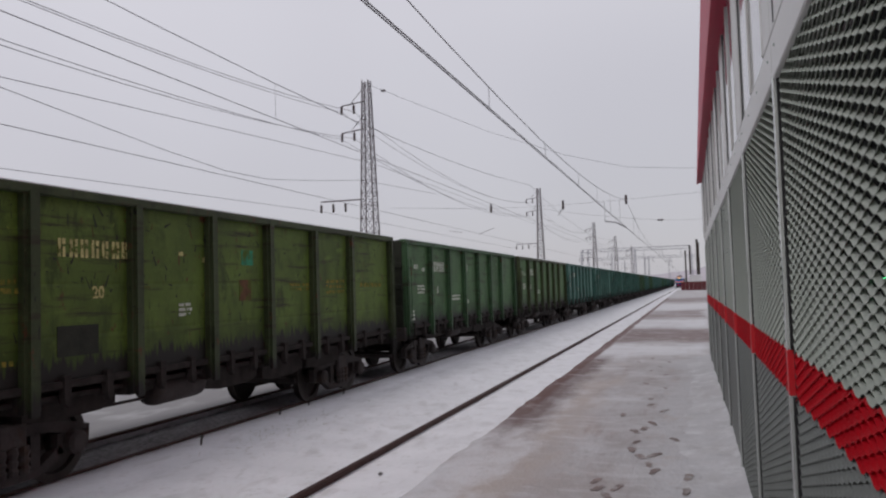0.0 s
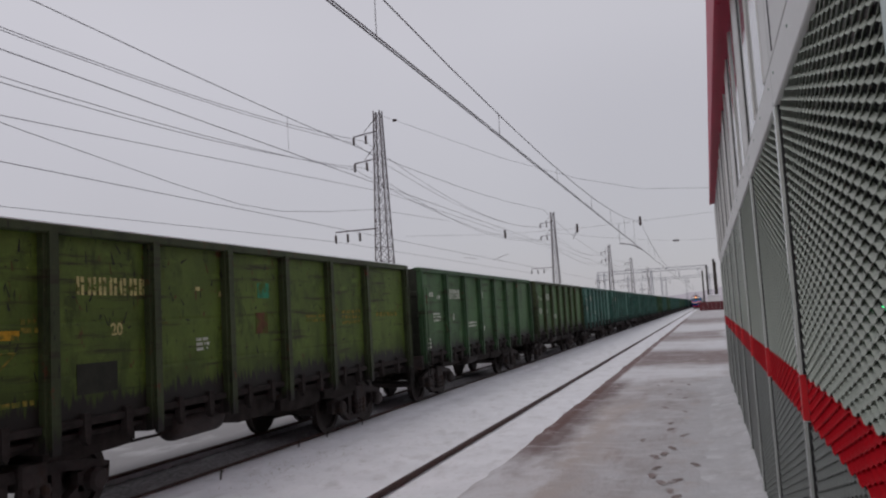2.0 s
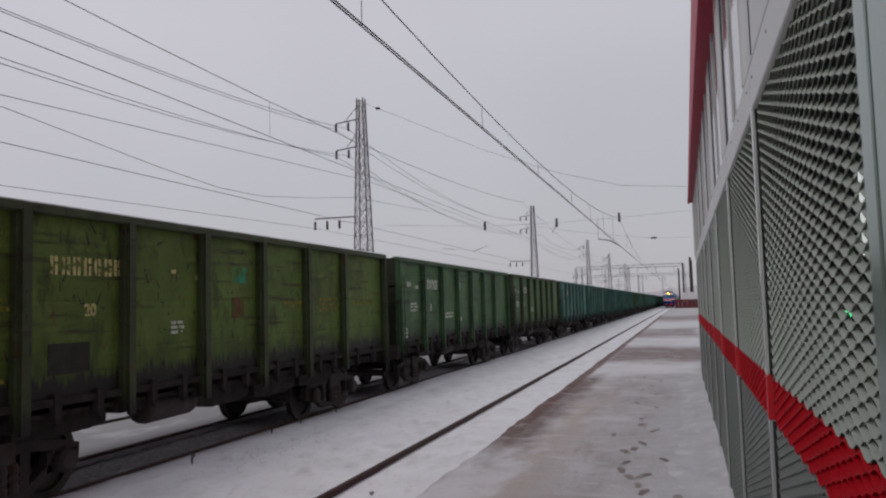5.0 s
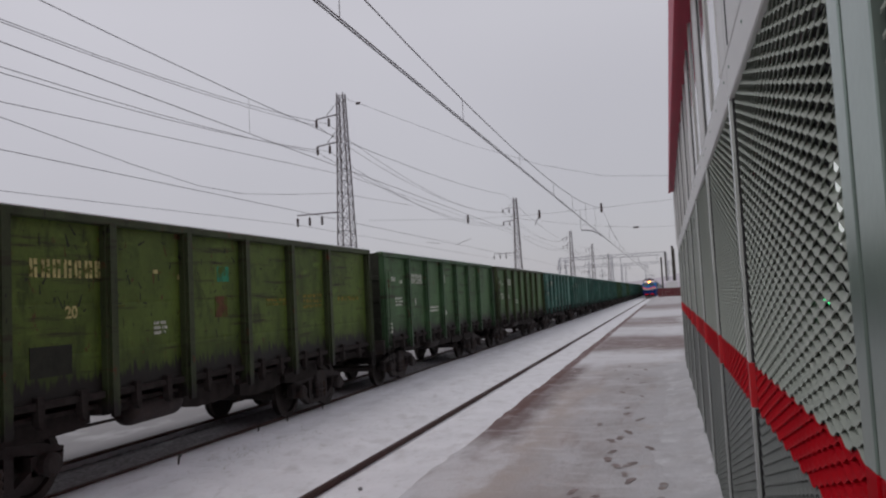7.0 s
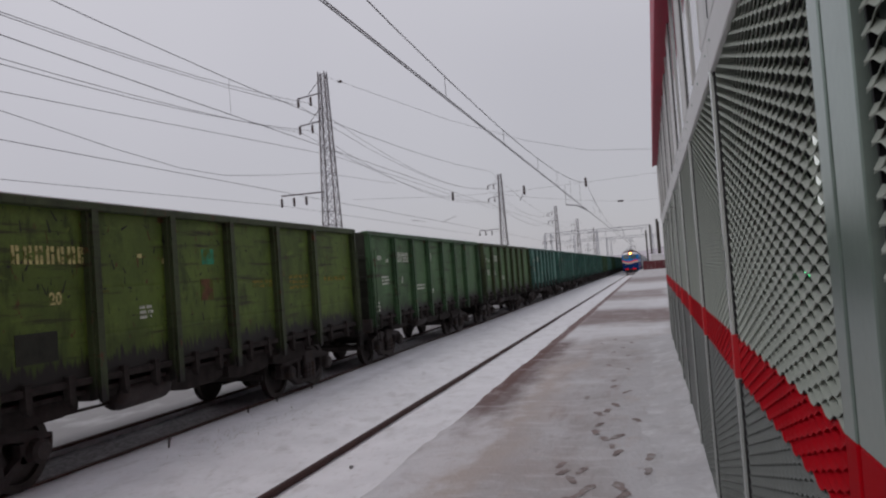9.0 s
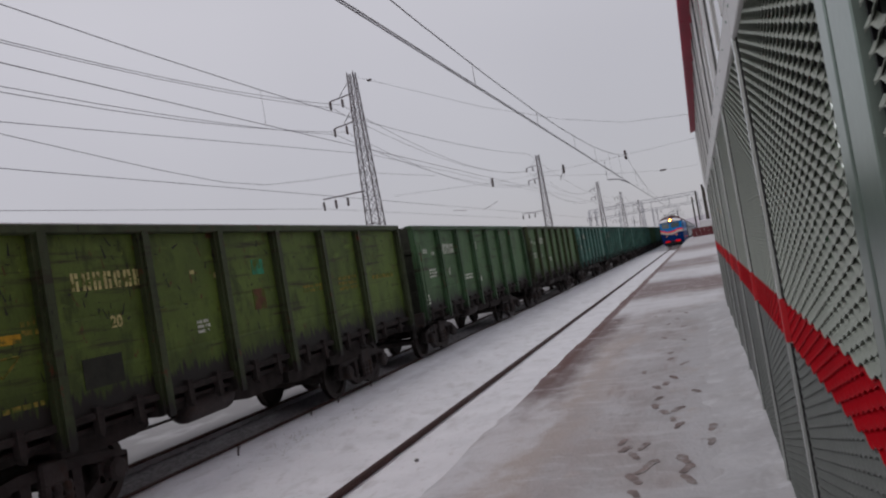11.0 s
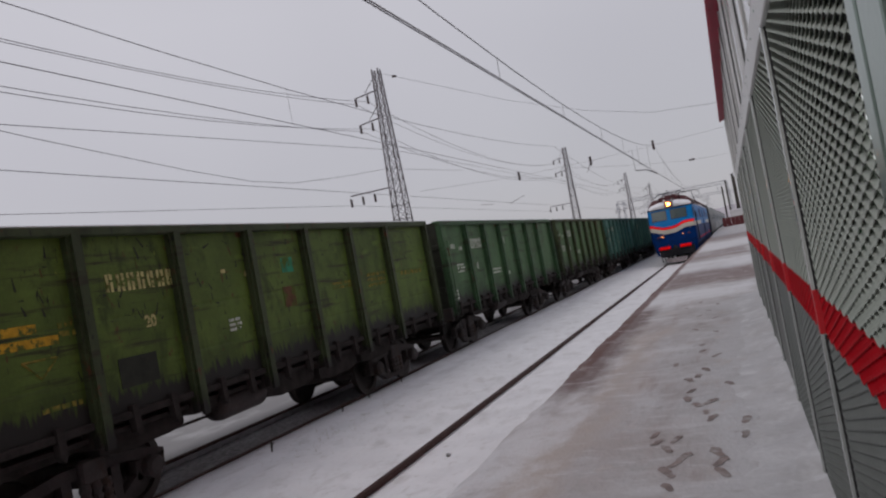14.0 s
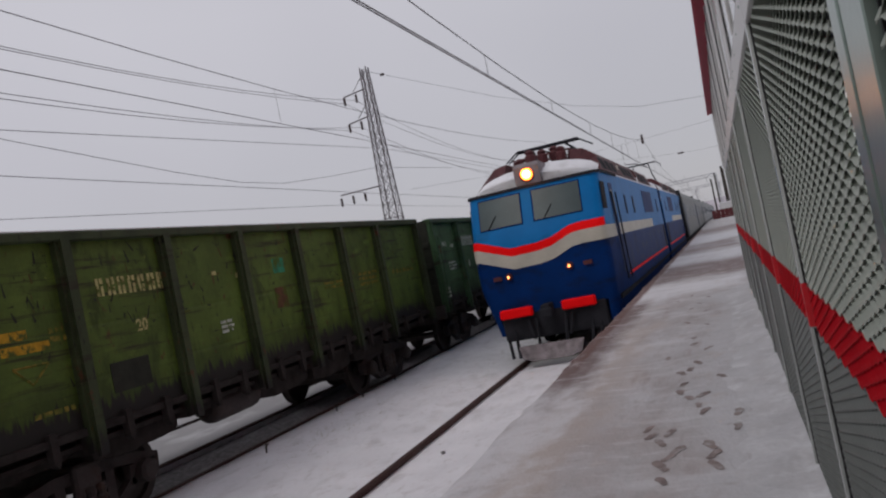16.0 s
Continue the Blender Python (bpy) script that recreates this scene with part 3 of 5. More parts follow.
                bx(nm, m, post, -0.019, 0.021, -0.014, 0.0126, za, zb, bevel=0.002, label="red painted band on the post" if m is POSTRED else "")
        if abs(y - 1.449) > 0.1:
            bx("seal", GASKET, post, -0.0105, 0.021, -0.028, -0.0144, FOOT_Z, Z_R0 - 0.002)
            bx("seal", GASKET, post, -0.0105, 0.021, -0.028, -0.0144, Z_R1 + 0.002, Z_MESH)
    # cladding cassettes and windows over the screen
    for i, y in enumerate(ys):
        y1 = min(y + BAY, Y_END)
        if y >= Y_END:
            break
        panel = plain("cladding_panel", (WALL, y, 0))
        panel.parent = house
        w0, w1 = 0.196, BAY - 0.084
        top = Z_SOFFIT + 0.035
        bx("sill_cassette", CLAD, panel, -0.004, 0.084, 0.002, y1 - y - 0.002, Z_MESH, 2.844, bevel=0.003)
        if 0.85 < y < 2.6:
            bx("upper_cassette", CLAD, panel, -0.004, 0.084, 0.002, y1 - y - 0.002, 2.847, top, bevel=0.003)
            bx("slot", GASKET, panel, -0.006, 0.0, BAY - 0.1015, BAY - 0.0875, 2.858, top)
        else:
            bx("pier_cassette", CLAD, panel, -0.004, 0.084, 0.002, w0, 2.847, top, bevel=0.003)
            bx("pier_cassette", CLAD, panel, -0.004, 0.084, w1, y1 - y - 0.002, 2.847, top, bevel=0.003)
            tagged(bx("window_pane", GLASS, panel, 0.0015, 0.006, w0, w1, 2.847, top), "sky-reflecting window pane, its colour paled for the sky")
            for a, b in ((w0, w0 + 0.0245), (w1 - 0.0245, w1), ((w0 + w1) / 2 - 0.014, (w0 + w1) / 2 + 0.014)):
                bx("window_bar", CLAD, panel, -0.0065, 0.002, a, b, 2.851, top - 0.002, bevel=0.002)
            bx("window_gasket", GASKET, panel, -0.002, 0.001, w0 + 0.0252, w0 + 0.0336, 2.851, top - 0.003)
            bx("window_gasket", GASKET, panel, -0.002, 0.001, w1 - 0.0336, w1 - 0.0252, 2.851, top - 0.003)
        riv = None
        for k in range(4):
            for zz in (2.802,):
                yy = 0.084 + k * (y1 - y - 0.168) / 3
                if riv is None:
                    riv = part("rivet", lathe(bmesh.new(), [(-0.007, 0.002), (-0.0056, 0.0042), (-0.0035, 0.005)], (0, 0, 0), 8), STEEL, panel)
                    riv.location = (0, yy, zz)
                else:
                    again(riv, panel, Matrix.Translation((0, yy, zz)))
    # red roof edge that leans back
    bm = bmesh.new()
    prism(bm, [(Y_START, Z_SOFFIT), (Y_END + 0.07, Z_SOFFIT), (Y_END + 0.07, Z_SOFFIT + 0.042), (Y_START, Z_SOFFIT + 0.042)], WALL - 0.0735, WALL + 0.112)
    roof = base("roof_edge", "tall crimson metal roof edge leaning back over the platform", "roof")
    roof["kind"] = "structure"
    part("soffit", bm, FASCIA, roof)
    for i in range(12):
        ya, yb = Y_START + i * 1.575, min(Y_START + (i + 1) * 1.575 - 0.009, Y_END + 0.07)
        bm = bmesh.new()
        q = [(WALL - 0.0756, Z_SOFFIT - 0.014), (WALL + 0.119, Z_ROOF), (WALL + 0.147, Z_ROOF), (WALL - 0.0476, Z_SOFFIT - 0.014)]
        a = [bm.verts.new((x, ya, z)) for x, z in q]
        b = [bm.verts.new((x, yb, z)) for x, z in q]
        bm.faces.new(a)
        bm.faces.new(b[::-1])
        for k in range(4):
            bm.faces.new((a[k], a[(k + 1) % 4], b[(k + 1) % 4], b[k]))
        part("fascia_sheet", bm, FASCIA, roof)
    tagged(bx("roof_slab", CLAD, None, WALL + 0.175, 9.2, Y_START, Y_END, Z_ROOF, Z_ROOF + 0.2), "flat roof slab of the station pavilion", "roof", kind="structure")
    # seen through the holes of the screen beside the broad post
    # glowing sheet added to make the bright flecks; no lamp is known here
    tagged(bx("fleck_glow", FLECKS, None, WALL + 0.017, WALL + 0.07, 1.4945, 1.5715, 2.27, 2.382), "white glowing sheet for the bright flecks behind the metal screen", "lamp")
    tagged(part("indicator_light", lathe(bmesh.new(), [(-0.014, 0.002), (-0.0084, 0.0042), (0.0, 0.0042)], (WALL + 0.028, 1.729, 2.193), 10), GREENLED), "small green indicator light behind the screen", "light")


pavilion()


# ---------- goods wagons ----------
W_LEN, W_PITCH, W_HALF, W_TOP, W_FLOOR = 13.05, 13.92, 1.565, 3.515, 1.28
RIBS = [0.10, 2.12, 3.84, 5.54, 7.24, 8.94, 10.64, 12.95]


def bogie(parent, yc):
    b = new("bogie")
    b.parent, b.location = parent, (0, yc, 0)
    wheel = None
    for dy in (-0.925, 0.925):
        for sx in (-1, 1):
            if wheel is None:
                wheel = part("wheel", lathe(bmesh.new(), [(-0.075, 0.40), (-0.07, 0.475), (0.03, 0.475), (0.045, 0.505), (0.07, 0.505), (0.07, 0.40), (0.02, 0.38), (0.02, 0.14), (0.09, 0.12), (0.09, 0.0)], (0, 0, 0.475), 28), WHEEL, b)
                wheel.location = (sx * GAUGE, dy, 0)
                wheel.rotation_euler = (0, 0, math.pi)
            else:
                o = again(wheel, b, Matrix.Translation((sx * GAUGE, dy, 0)) @ (Matrix.Rotation(math.pi, 4, "Z") if sx < 0 else Matrix.Identity(4)))
        part("axle", tube(bmesh.new(), (-1.0, dy, 0.475), (1.0, dy, 0.475), 0.075, 10), IRON, b)
    for sx in (-1, 1):
        # cast frame with open windows: arched top beam, sagging bottom beam, columns and pedestals
        bm = bmesh.new()
        x0, x1 = sx * 1.02 - 0.06, sx * 1.02 + 0.06
        prism(bm, [(-1.22, 0.56), (-1.22, 0.65), (-0.95, 0.72), (-0.45, 0.80), (0.45, 0.80), (0.95, 0.72), (1.22, 0.65), (1.22, 0.56), (0.90, 0.60), (0.45, 0.66), (-0.45, 0.66), (-0.90, 0.60)], x0, x1)
        prism(bm, [(-0.46, 0.16), (0.46, 0.16), (0.46, 0.26), (-0.46, 0.26)], x0 - 0.01, x1 + 0.01)
        for d in (-1, 1):
            prism(bm, [(d * 0.44, 0.16), (d * 0.80, 0.36), (d * 0.74, 0.46), (d * 0.44, 0.28)][::d], x0, x1)
            prism(bm, [(d * 0.30, 0.26), (d * 0.44, 0.26), (d * 0.44, 0.67), (d * 0.30, 0.67)][::d], x0, x1)
            prism(bm, [(d * 0.70, 0.36), (d * 0.80, 0.36), (d * 0.80, 0.60), (d * 0.70, 0.60)][::d], x0, x1)
            prism(bm, [(d * 1.07, 0.36), (d * 1.20, 0.40), (d * 1.22, 0.60), (d * 1.07, 0.60)][::d], x0, x1)
        part("side_frame", bm, IRON, b)
        for dy in (-0.925, 0.925):
            part("axle_box", lathe(bmesh.new(), [(0, 0.15), (sx * 0.10, 0.15), (sx * 0.14, 0.11)], (sx * 1.08, dy, 0.475), 12), IRON, b)
        for dy in (-0.16, 0, 0.16):
            part("spring", lathe(bmesh.new(), [(0.26, 0.06), (0.33, 0.075), (0.36, 0.055), (0.42, 0.075), (0.45, 0.055), (0.51, 0.075), (0.58, 0.06)], (sx * 1.12, dy, 0), 10, "z"), IRON, b)
    bx("bolster", IRON, b, -1.15, 1.15, -0.2, 0.2, 0.55, 0.86, bevel=0.03)
    bx("brake_beam", IRON, b, -0.8, 0.8, -1.52, -1.44, 0.42, 0.52)
    bx("brake_beam", IRON, b, -0.8, 0.8, 1.44, 1.52, 0.42, 0.52)


def wagon(paint, ribs, label, marks):
    w = base("goods_wagon", label, "wagon", "goods wagons")
    t = 0.07
    # body: four walls and floor
    H = W_HALF - 0.13
    for sx in (-1, 1):
        for k in range(7):
            ya, yb = RIBS[k], RIBS[k + 1]
            bm = bmesh.new()
            # pressed sheet with two shallow horizontal creases
            zs = [W_FLOOR - 0.02, 1.75, 1.79, 1.83, 2.36, 2.40, 2.44, 2.95, W_TOP - 0.09]
            off = [0, 0, 0.006, 0, 0, 0.006, 0, 0, 0]
            va = [bm.verts.new((sx * (H - o), ya, z)) for z, o in zip(zs, off)]
            vb = [bm.verts.new((sx * (H - o), yb, z)) for z, o in zip(zs, off)]
            for i in range(len(zs) - 1):
                bm.faces.new((va[i], vb[i], vb[i + 1], va[i + 1]))
            r = bmesh.ops.extrude_face_region(bm, geom=list(bm.faces))
            for v in [g for g in r["geom"] if isinstance(g, bmesh.types.BMVert)]:
                v.co.x -= sx * 0.05
            part("side_sheet", bm, paint, w)
        for y in RIBS:
            wd = 0.115 if y in RIBS[1:-1] else 0.08
            bm = bmesh.new()
            prism(bm, [(y - wd, 0.98), (y + wd, 0.98), (y + wd, W_TOP - 0.08), (y - wd, W_TOP - 0.08)], sx * (H - 0.01), sx * (W_HALF - 0.045))
            prism(bm, [(y - wd * 0.55, 0.94), (y + wd * 0.55, 0.94), (y + wd * 0.55, W_TOP - 0.08), (y - wd * 0.55, W_TOP - 0.08)], sx * (W_HALF - 0.045), sx * W_HALF)
            part("rib_post", bm, ribs, w)
        bx("top_chord", ribs, w, *sorted((sx * (H - 0.09), sx * (W_HALF - 0.01))), 0.0, W_LEN, W_TOP - 0.11, W_TOP, bevel=0.015)
        bx("snow_rim", SNOW, w, *sorted((sx * (H - 0.085), sx * (W_HALF - 0.05))), 0.02, W_LEN - 0.02, W_TOP, W_TOP + 0.022, bevel=0.008, label="thin rim of snow on the top edge")
        bx("bottom_chord", SOOT, w, *sorted((sx * (H - 0.05), sx * (H + 0.05))), 0.0, W_LEN, W_FLOOR - 0.09, W_FLOOR, bevel=0.01)
        if sx < 0:
            continue
        # hatch hinges and latches below the bottom chord
        bm = bmesh.new()
        prism(bm, [(-0.05, 1.34), (0.05, 1.34), (0.06, 1.05), (0.02, 0.96), (-0.04, 1.02)], H - 0.02, H + 0.075)
        lug = part("hatch_latch", bm, SOOT, w)
        lug.location = (0, RIBS[0] + (RIBS[1] - RIBS[0]) * 0.3, 0)
        for k in range(7):
            for q in (0.3, 0.7):
                if (k, q) != (0, 0.3):
                    again(lug, w, Matrix.Translation((0, RIBS[k] + (RIBS[k + 1] - RIBS[k]) * q, 0)))
            bm = bmesh.new()
            low = (0.80, 0.93, 0.74, 0.70, 0.72)[k - 1] if 1 <= k <= 5 else 0.95
            prism(bm, [(RIBS[k] + 0.12, low + 0.05), (RIBS[k] + 0.5, low), (RIBS[k + 1] - 0.4, low + 0.02), (RIBS[k + 1] - 0.12, low + 0.08), (RIBS[k + 1] - 0.12, 1.22), (RIBS[k] + 0.12, 1.22)], 0.45, H - 0.16 - 0.03 * (k % 3))
            part("hatch", bm, SOOT, w)
            bx("hatch_lip", SOOT, w, H - 0.45, H - 0.04, RIBS[k] + 0.14, RIBS[k + 1] - 0.14, 1.06, 1.12, bevel=0.01)
    # ends near black: grime and the shade on them put into one colour
    for y0 in (0.0, W_LEN - t):
        bx("end_wall", SLATE, w, -H, H, y0, y0 + t, W_FLOOR - 0.05, W_TOP - 0.02)
        for z in (1.75, 2.3, 2.85):
            bx("end_rib", SLATE, w, -H, H, y0 - 0.05 if y0 == 0 else y0 + t, y0 if y0 == 0 else y0 + t + 0.05, z - 0.07, z + 0.07, bevel=0.02)
    bx("floor", IRON, w, -H + 0.05, H - 0.05, 0.07, W_LEN - 0.07, W_FLOOR - 0.04, W_FLOOR)
    bx("load", IRON, w, -H + 0.06, H - 0.06, 0.1, W_LEN - 0.1, W_FLOOR, 2.9)
    bx("centre_sill", IRON, w, -0.3, 0.3, -0.25, W_LEN + 0.25, 0.86, W_FLOOR - 0.05, bevel=0.02)
    for y in RIBS[1:-1]:
        bx("cross_bearer", IRON, w, -H, H, y - 0.08, y + 0.08, 0.96, W_FLOOR - 0.05)
    for y0 in (-0.06, W_LEN - 0.06):
        bx("end_sill", IRON, w, -1.5, 1.5, y0, y0 + 0.12, 0.92, W_FLOOR - 0.02, bevel=0.01)
    for y, d in ((-0.42, -1), (W_LEN + 0.42, 1)):
        part("coupler", box(box(bmesh.new(), -0.07, 0.07, y - 0.22, y + 0.22, 0.95, 1.12, bevel=0.02), -0.2, 0.2, y + d * 0.02 - 0.1, y + d * 0.02 + 0.1, 0.9, 1.2, bevel=0.03), IRON, w)
    # air reservoir, brake cylinder and rods
    part("air_reservoir", lathe(bmesh.new(), [(-0.62, 0.10), (-0.58, 0.19), (-0.5, 0.215), (0.48, 0.20), (0.57, 0.17), (0.62, 0.08)], (1.1, 5.12, 0.90), 14, "y"), IRON, w, smooth=True)
    part("brake_cylinder", lathe(bmesh.new(), [(-0.3, 0.17), (0.25, 0.17), (0.4, 0.06)], (0.6, 7.2, 0.95), 12, "y"), IRON, w)
    part("brake_rod", tube(bmesh.new(), (1.05, 2.6, 0.82), (1.05, 10.6, 0.78), 0.022, 6), IRON, w)
    for y in (0.18, W_LEN - 0.18):
        bm = bmesh.new()
        for yy in (-0.16, 0.16):
            tube(bm, (W_HALF + 0.02, y + yy * 0.6, 0.72), (W_HALF + 0.02, y + yy * 0.6, W_TOP - 0.5), 0.014, 6)
        for z in [0.75 + 0.33 * i for i in range(7)]:
            tube(bm, (W_HALF + 0.02, y - 0.1, z), (W_HALF + 0.02, y + 0.1, z), 0.012, 6)
        part("ladder", bm, ribs, w)
    for yc in (2.22, W_LEN - 2.22):
        bogie(w, yc)
    marks(w)
    return w


FACE = W_HALF - 0.13 + 0.004


def bar(parent, y0, y1, z0, z1, m, label="", name="stencil_mark"):
    """A stencilled bar on the side that faces the platform."""
    return bx(name, m, parent, FACE - 0.003, FACE + 0.002, y0, y1, z0, z1, label=label)


def digit_blocks(parent, y0, y1, z0, z1, n, m, seed):
    rng = random.Random(seed)
    pitch = (y1 - y0) / n
    for i in range(n):
        a = y0 + i * pitch
        bm = bmesh.new()
        wd = pitch * rng.uniform(0.62, 0.74)
        mid = z0 + (z1 - z0) * rng.uniform(0.42, 0.58)
        box(bm, FACE - 0.003, FACE + 0.002, a, a + wd * 0.38, z0, z1)
        box(bm, FACE - 0.003, FACE + 0.002, a + wd * 0.62, a + wd, z0, mid)
        box(bm, FACE - 0.003, FACE + 0.002, a + wd * 0.55, a + wd, mid + 0.03, z1)
        part("stencil_bar", bm, m, parent, "faded stencilled bar")


def text_mark(parent, words, y, z, size, m, label):
    cu = bpy.data.curves.new("stencil_text", "FONT")
    cu.body, cu.size, cu.extrude, cu.align_x, cu.offset = words, size, 0.001, "CENTER", 0.006
    cu.materials.append(m)
    o = new("stencil_text", cu)
    o.parent = parent
    o.matrix_basis = Matrix.Translation((FACE + 0.002, y, z)) @ Euler((radians(90), 0, radians(90))).to_matrix().to_4x4()
    tagged(o, label)


def lines(parent, y0, y1, z0, z1, rows, m, seed):
    rng = random.Random(seed)
    h = (z1 - z0) / rows
    for r in range(rows):
        y = y0
        while y < y1 - 0.05:
            wd = rng.uniform(0.05, 0.16)
            bar(parent, y, min(y + wd, y1), z0 + r * h + 0.1 * h, z0 + (r + 0.72) * h, m)
            y += wd + rng.uniform(0.02, 0.05)


def marks_first(w):
    # wagon runs from 5.15 to 18.2 m along the line; y below is its own
    o = 18.2 - W_LEN
    digit_blocks(w, 7.72 - o, 9.14 - o, 2.72, 2.94, 8, YELLOW, 1)
    text_mark(w, "20", 8.36 - o, 2.23, 0.205, YELLOW, "yellow stencilled number")
    bar(w, 7.70 - o, 8.36 - o, 1.55, 1.91, SLATE, "dark repainted patch")
    lines(w, 9.95 - o, 10.25 - o, 1.93, 2.14, 3, STENCIL, 2)
    bar(w, 11.60 - o, 11.95 - o, 2.70, 2.95, CYAN, "turquoise chalk blot")
    bar(w, 11.52 - o, 11.88 - o, 2.12, 2.46, PLUM, "red-brown chalk blot")
    bar(w, 9.96 - o, 10.06 - o, 2.80, 2.86, YELLOW, "faint yellow dab")
    bar(w, 10.52 - o, 10.68 - o, 2.72, 2.80, YELLOW, "faint yellow dab")
    lines(w, 13.2 - o, 14.0 - o, 2.26, 2.42, 2, FADED, 3)
    lines(w, 14.7 - o, 15.55 - o, 2.18, 2.50, 3, FADED, 4)
    lines(w, 16.4 - o, 17.6 - o, 2.30, 2.44, 1, FADED, 5)
    lines(w, 6.93 - o, 7.17 - o, 2.29, 2.48, 2, FADED, 6)
    lines(w, 6.55 - o, 7.16 - o, 1.51, 1.60, 1, FADED, 7)
    bar(w, 6.05 - o, 6.64 - o, 2.38, 2.48, ORANGE, "orange stencilled bar")
    bar(w, 6.05 - o, 6.91 - o, 2.23, 2.33, ORANGE, "orange stencilled bar")
    # worn wedge-shaped outline under the bars
    bm = bmesh.new()
    for (ya, za), (yb, zb) in (((6.40, 2.09), (6.86, 2.09)), ((6.86, 2.09), (6.62, 1.89)), ((6.62, 1.89), (6.40, 2.09))):
        tube(bm, (FACE, ya - o, za), (FACE, yb - o, zb), 0.014, 4)
    part("stencil_mark", bm, FADED, w, "worn ochre wedge outline")
    rng = random.Random(11)
    for i in range(150):
        y, z = rng.uniform(1.2, 12.6), rng.triangular(1.6, 3.38, 3.2)
        l, a = rng.uniform(0.015, 0.085), rng.choice((rng.uniform(-0.5, 0.5), rng.uniform(-1.7, 1.7)))
        bm = bmesh.new()
        d = Vector((0, math.sin(a) * l, math.cos(a) * l))
        n = Vector((0, math.cos(a), -math.sin(a))) * rng.uniform(0.005, 0.02)
        c = Vector((FACE + 0.0005, y, z))
        q = [bm.verts.new(c + s) for s in (-d - n, d - n * 0.4, d + n * 0.4, -d + n)]
        bm.faces.new(q)
        part("scratch", bm, rng.choice((SLATE, PLUM, SLATE)), w)


def marks_green(w):
    digit_blocks(w, 2.5, 3.6, 2.72, 3.0, 8, STENCIL, 8)
    lines(w, 0.9, 1.2, 2.75, 2.95, 1, STENCIL, 9)
    lines(w, 1.5, 1.75, 2.7, 2.85, 1, STENCIL, 10)
    lines(w, 1.15, 1.75, 2.1, 2.36, 3, STENCIL, 11)
    bar(w, 2.85, 2.95, 2.1, 2.3, STENCIL)
    lines(w, 4.3, 5.2, 1.85, 2.05, 2, STENCIL, 12)
    bar(w, 5.9, 6.1, 2.75, 3.0, STENCIL)
    bar(w, 5.85, 6.15, 1.7, 1.85, STENCIL)
    lines(w, 0.6, 0.85, 1.4, 1.7, 3, STENCIL, 13)


def train_of_wagons():
    first = wagon(OLIVE, RIBS_OLIVE, "weathered olive-green open goods wagon with faded yellow stencils", marks_first)
    first.matrix_basis = Matrix.Translation((TRACK_B, 18.2 - W_LEN, 0))
    second = wagon(GREEN, RIBS_GREEN, "dark green open goods wagon with white stencils", marks_green)
    third = wagon(MOSS, RIBS_OLIVE, "mossy green open goods wagon with white stencils", marks_green)
    fourth = wagon(TEAL, RIBS_TEAL, "teal-green open goods wagon paled for the distance haze", marks_green)
    y0 = 18.2 - W_LEN
    second.matrix_basis = Matrix.Translation((TRACK_B, y0 + W_PITCH, 0))
    third.matrix_basis = Matrix.Translation((TRACK_B, y0 + 2 * W_PITCH, 0))
    fourth.matrix_basis = Matrix.Translation((TRACK_B, y0 + 3 * W_PITCH, 0))
    # unseen wagon behind the first, added for its shadow and to close the row
    copy_thing(second, Matrix.Translation((TRACK_B, y0 - W_PITCH, 0)))
    rng = random.Random(5)
    for i in range(4, 29):
        copy_thing(rng.choice((fourth, fourth, fourth, fourth, fourth, fourth, second)), Matrix.Translation((TRACK_B, y0 + i * W_PITCH, 0)))


train_of_wagons()


# ---------- passenger train ----------
L_HALF, L_LEN, EAVE = 1.40, 16.5, 3.52
UNITS = 33.6                          # both coupled sections


def nose(z):
    """How far the front face stands back at height z."""
    if z < 2.35:
        return 0.10 + 0.10 * max(0, (1.2 - z))
    return 0.10 + 0.42 * (z - 2.35) / (EAVE - 2.35)


def hull(s, z, grow=0.0):
    """A point of the body's outline: s runs from the left flank (-1.6) round the front (-1..1) to the right flank (1.6); the train faces -y."""
    h, r = L_HALF + grow, 0.17
    bow = 0.10
    a = abs(s)
    if a <= 1:
        x = s * (h - r)
        y = nose(z) - grow + bow * s * s
    elif a <= 1.3:
        k = (a - 1) / 0.3 * math.pi / 2
        x = math.copysign(h - r + r * math.sin(k), s)
        y = nose(z) - grow + bow + (r + 0.06) * (1 - math.cos(k))
    else:
        x = math.copysign(h, s)
        y = nose(z) - grow + bow + r + 0.06 + (a - 1.3) / 0.3 * (L_LEN - 0.6 - nose(z))
    if z < 1.6 and a < 1.344:
        x *= 1 - (0.09 if s < 0 else 0.03) * (1.6 - z) / 0.6 * min(1.0, (1.344 - a) / 0.044)
    return Vector((x, y, z))


S_LINE = [-1.6, -1.45, -1.36, -1.344, -1.3, -1.225, -1.15, -1.075] + [-1 + 0.1 * i for i in range(21)] + [1.075, 1.15, 1.225, 1.3, 1.344, 1.36, 1.45, 1.6]


def skin(bm, lo, hi, grow=0.0, line=None, rows=1, thick=0.0):
    """A sheet round the body between two heights, which may vary along it."""
    line = line or S_LINE
    grid = []
    for k in range(rows + 1):
        f = k / rows
        grid.append([bm.verts.new(hull(s, lo(s) + (hi(s) - lo(s)) * f, grow)) for s in line])
    for a, b in zip(grid, grid[1:]):
        for i in range(len(line) - 1):
            bm.faces.new((a[i], a[i + 1], b[i + 1], b[i]))
    return bm


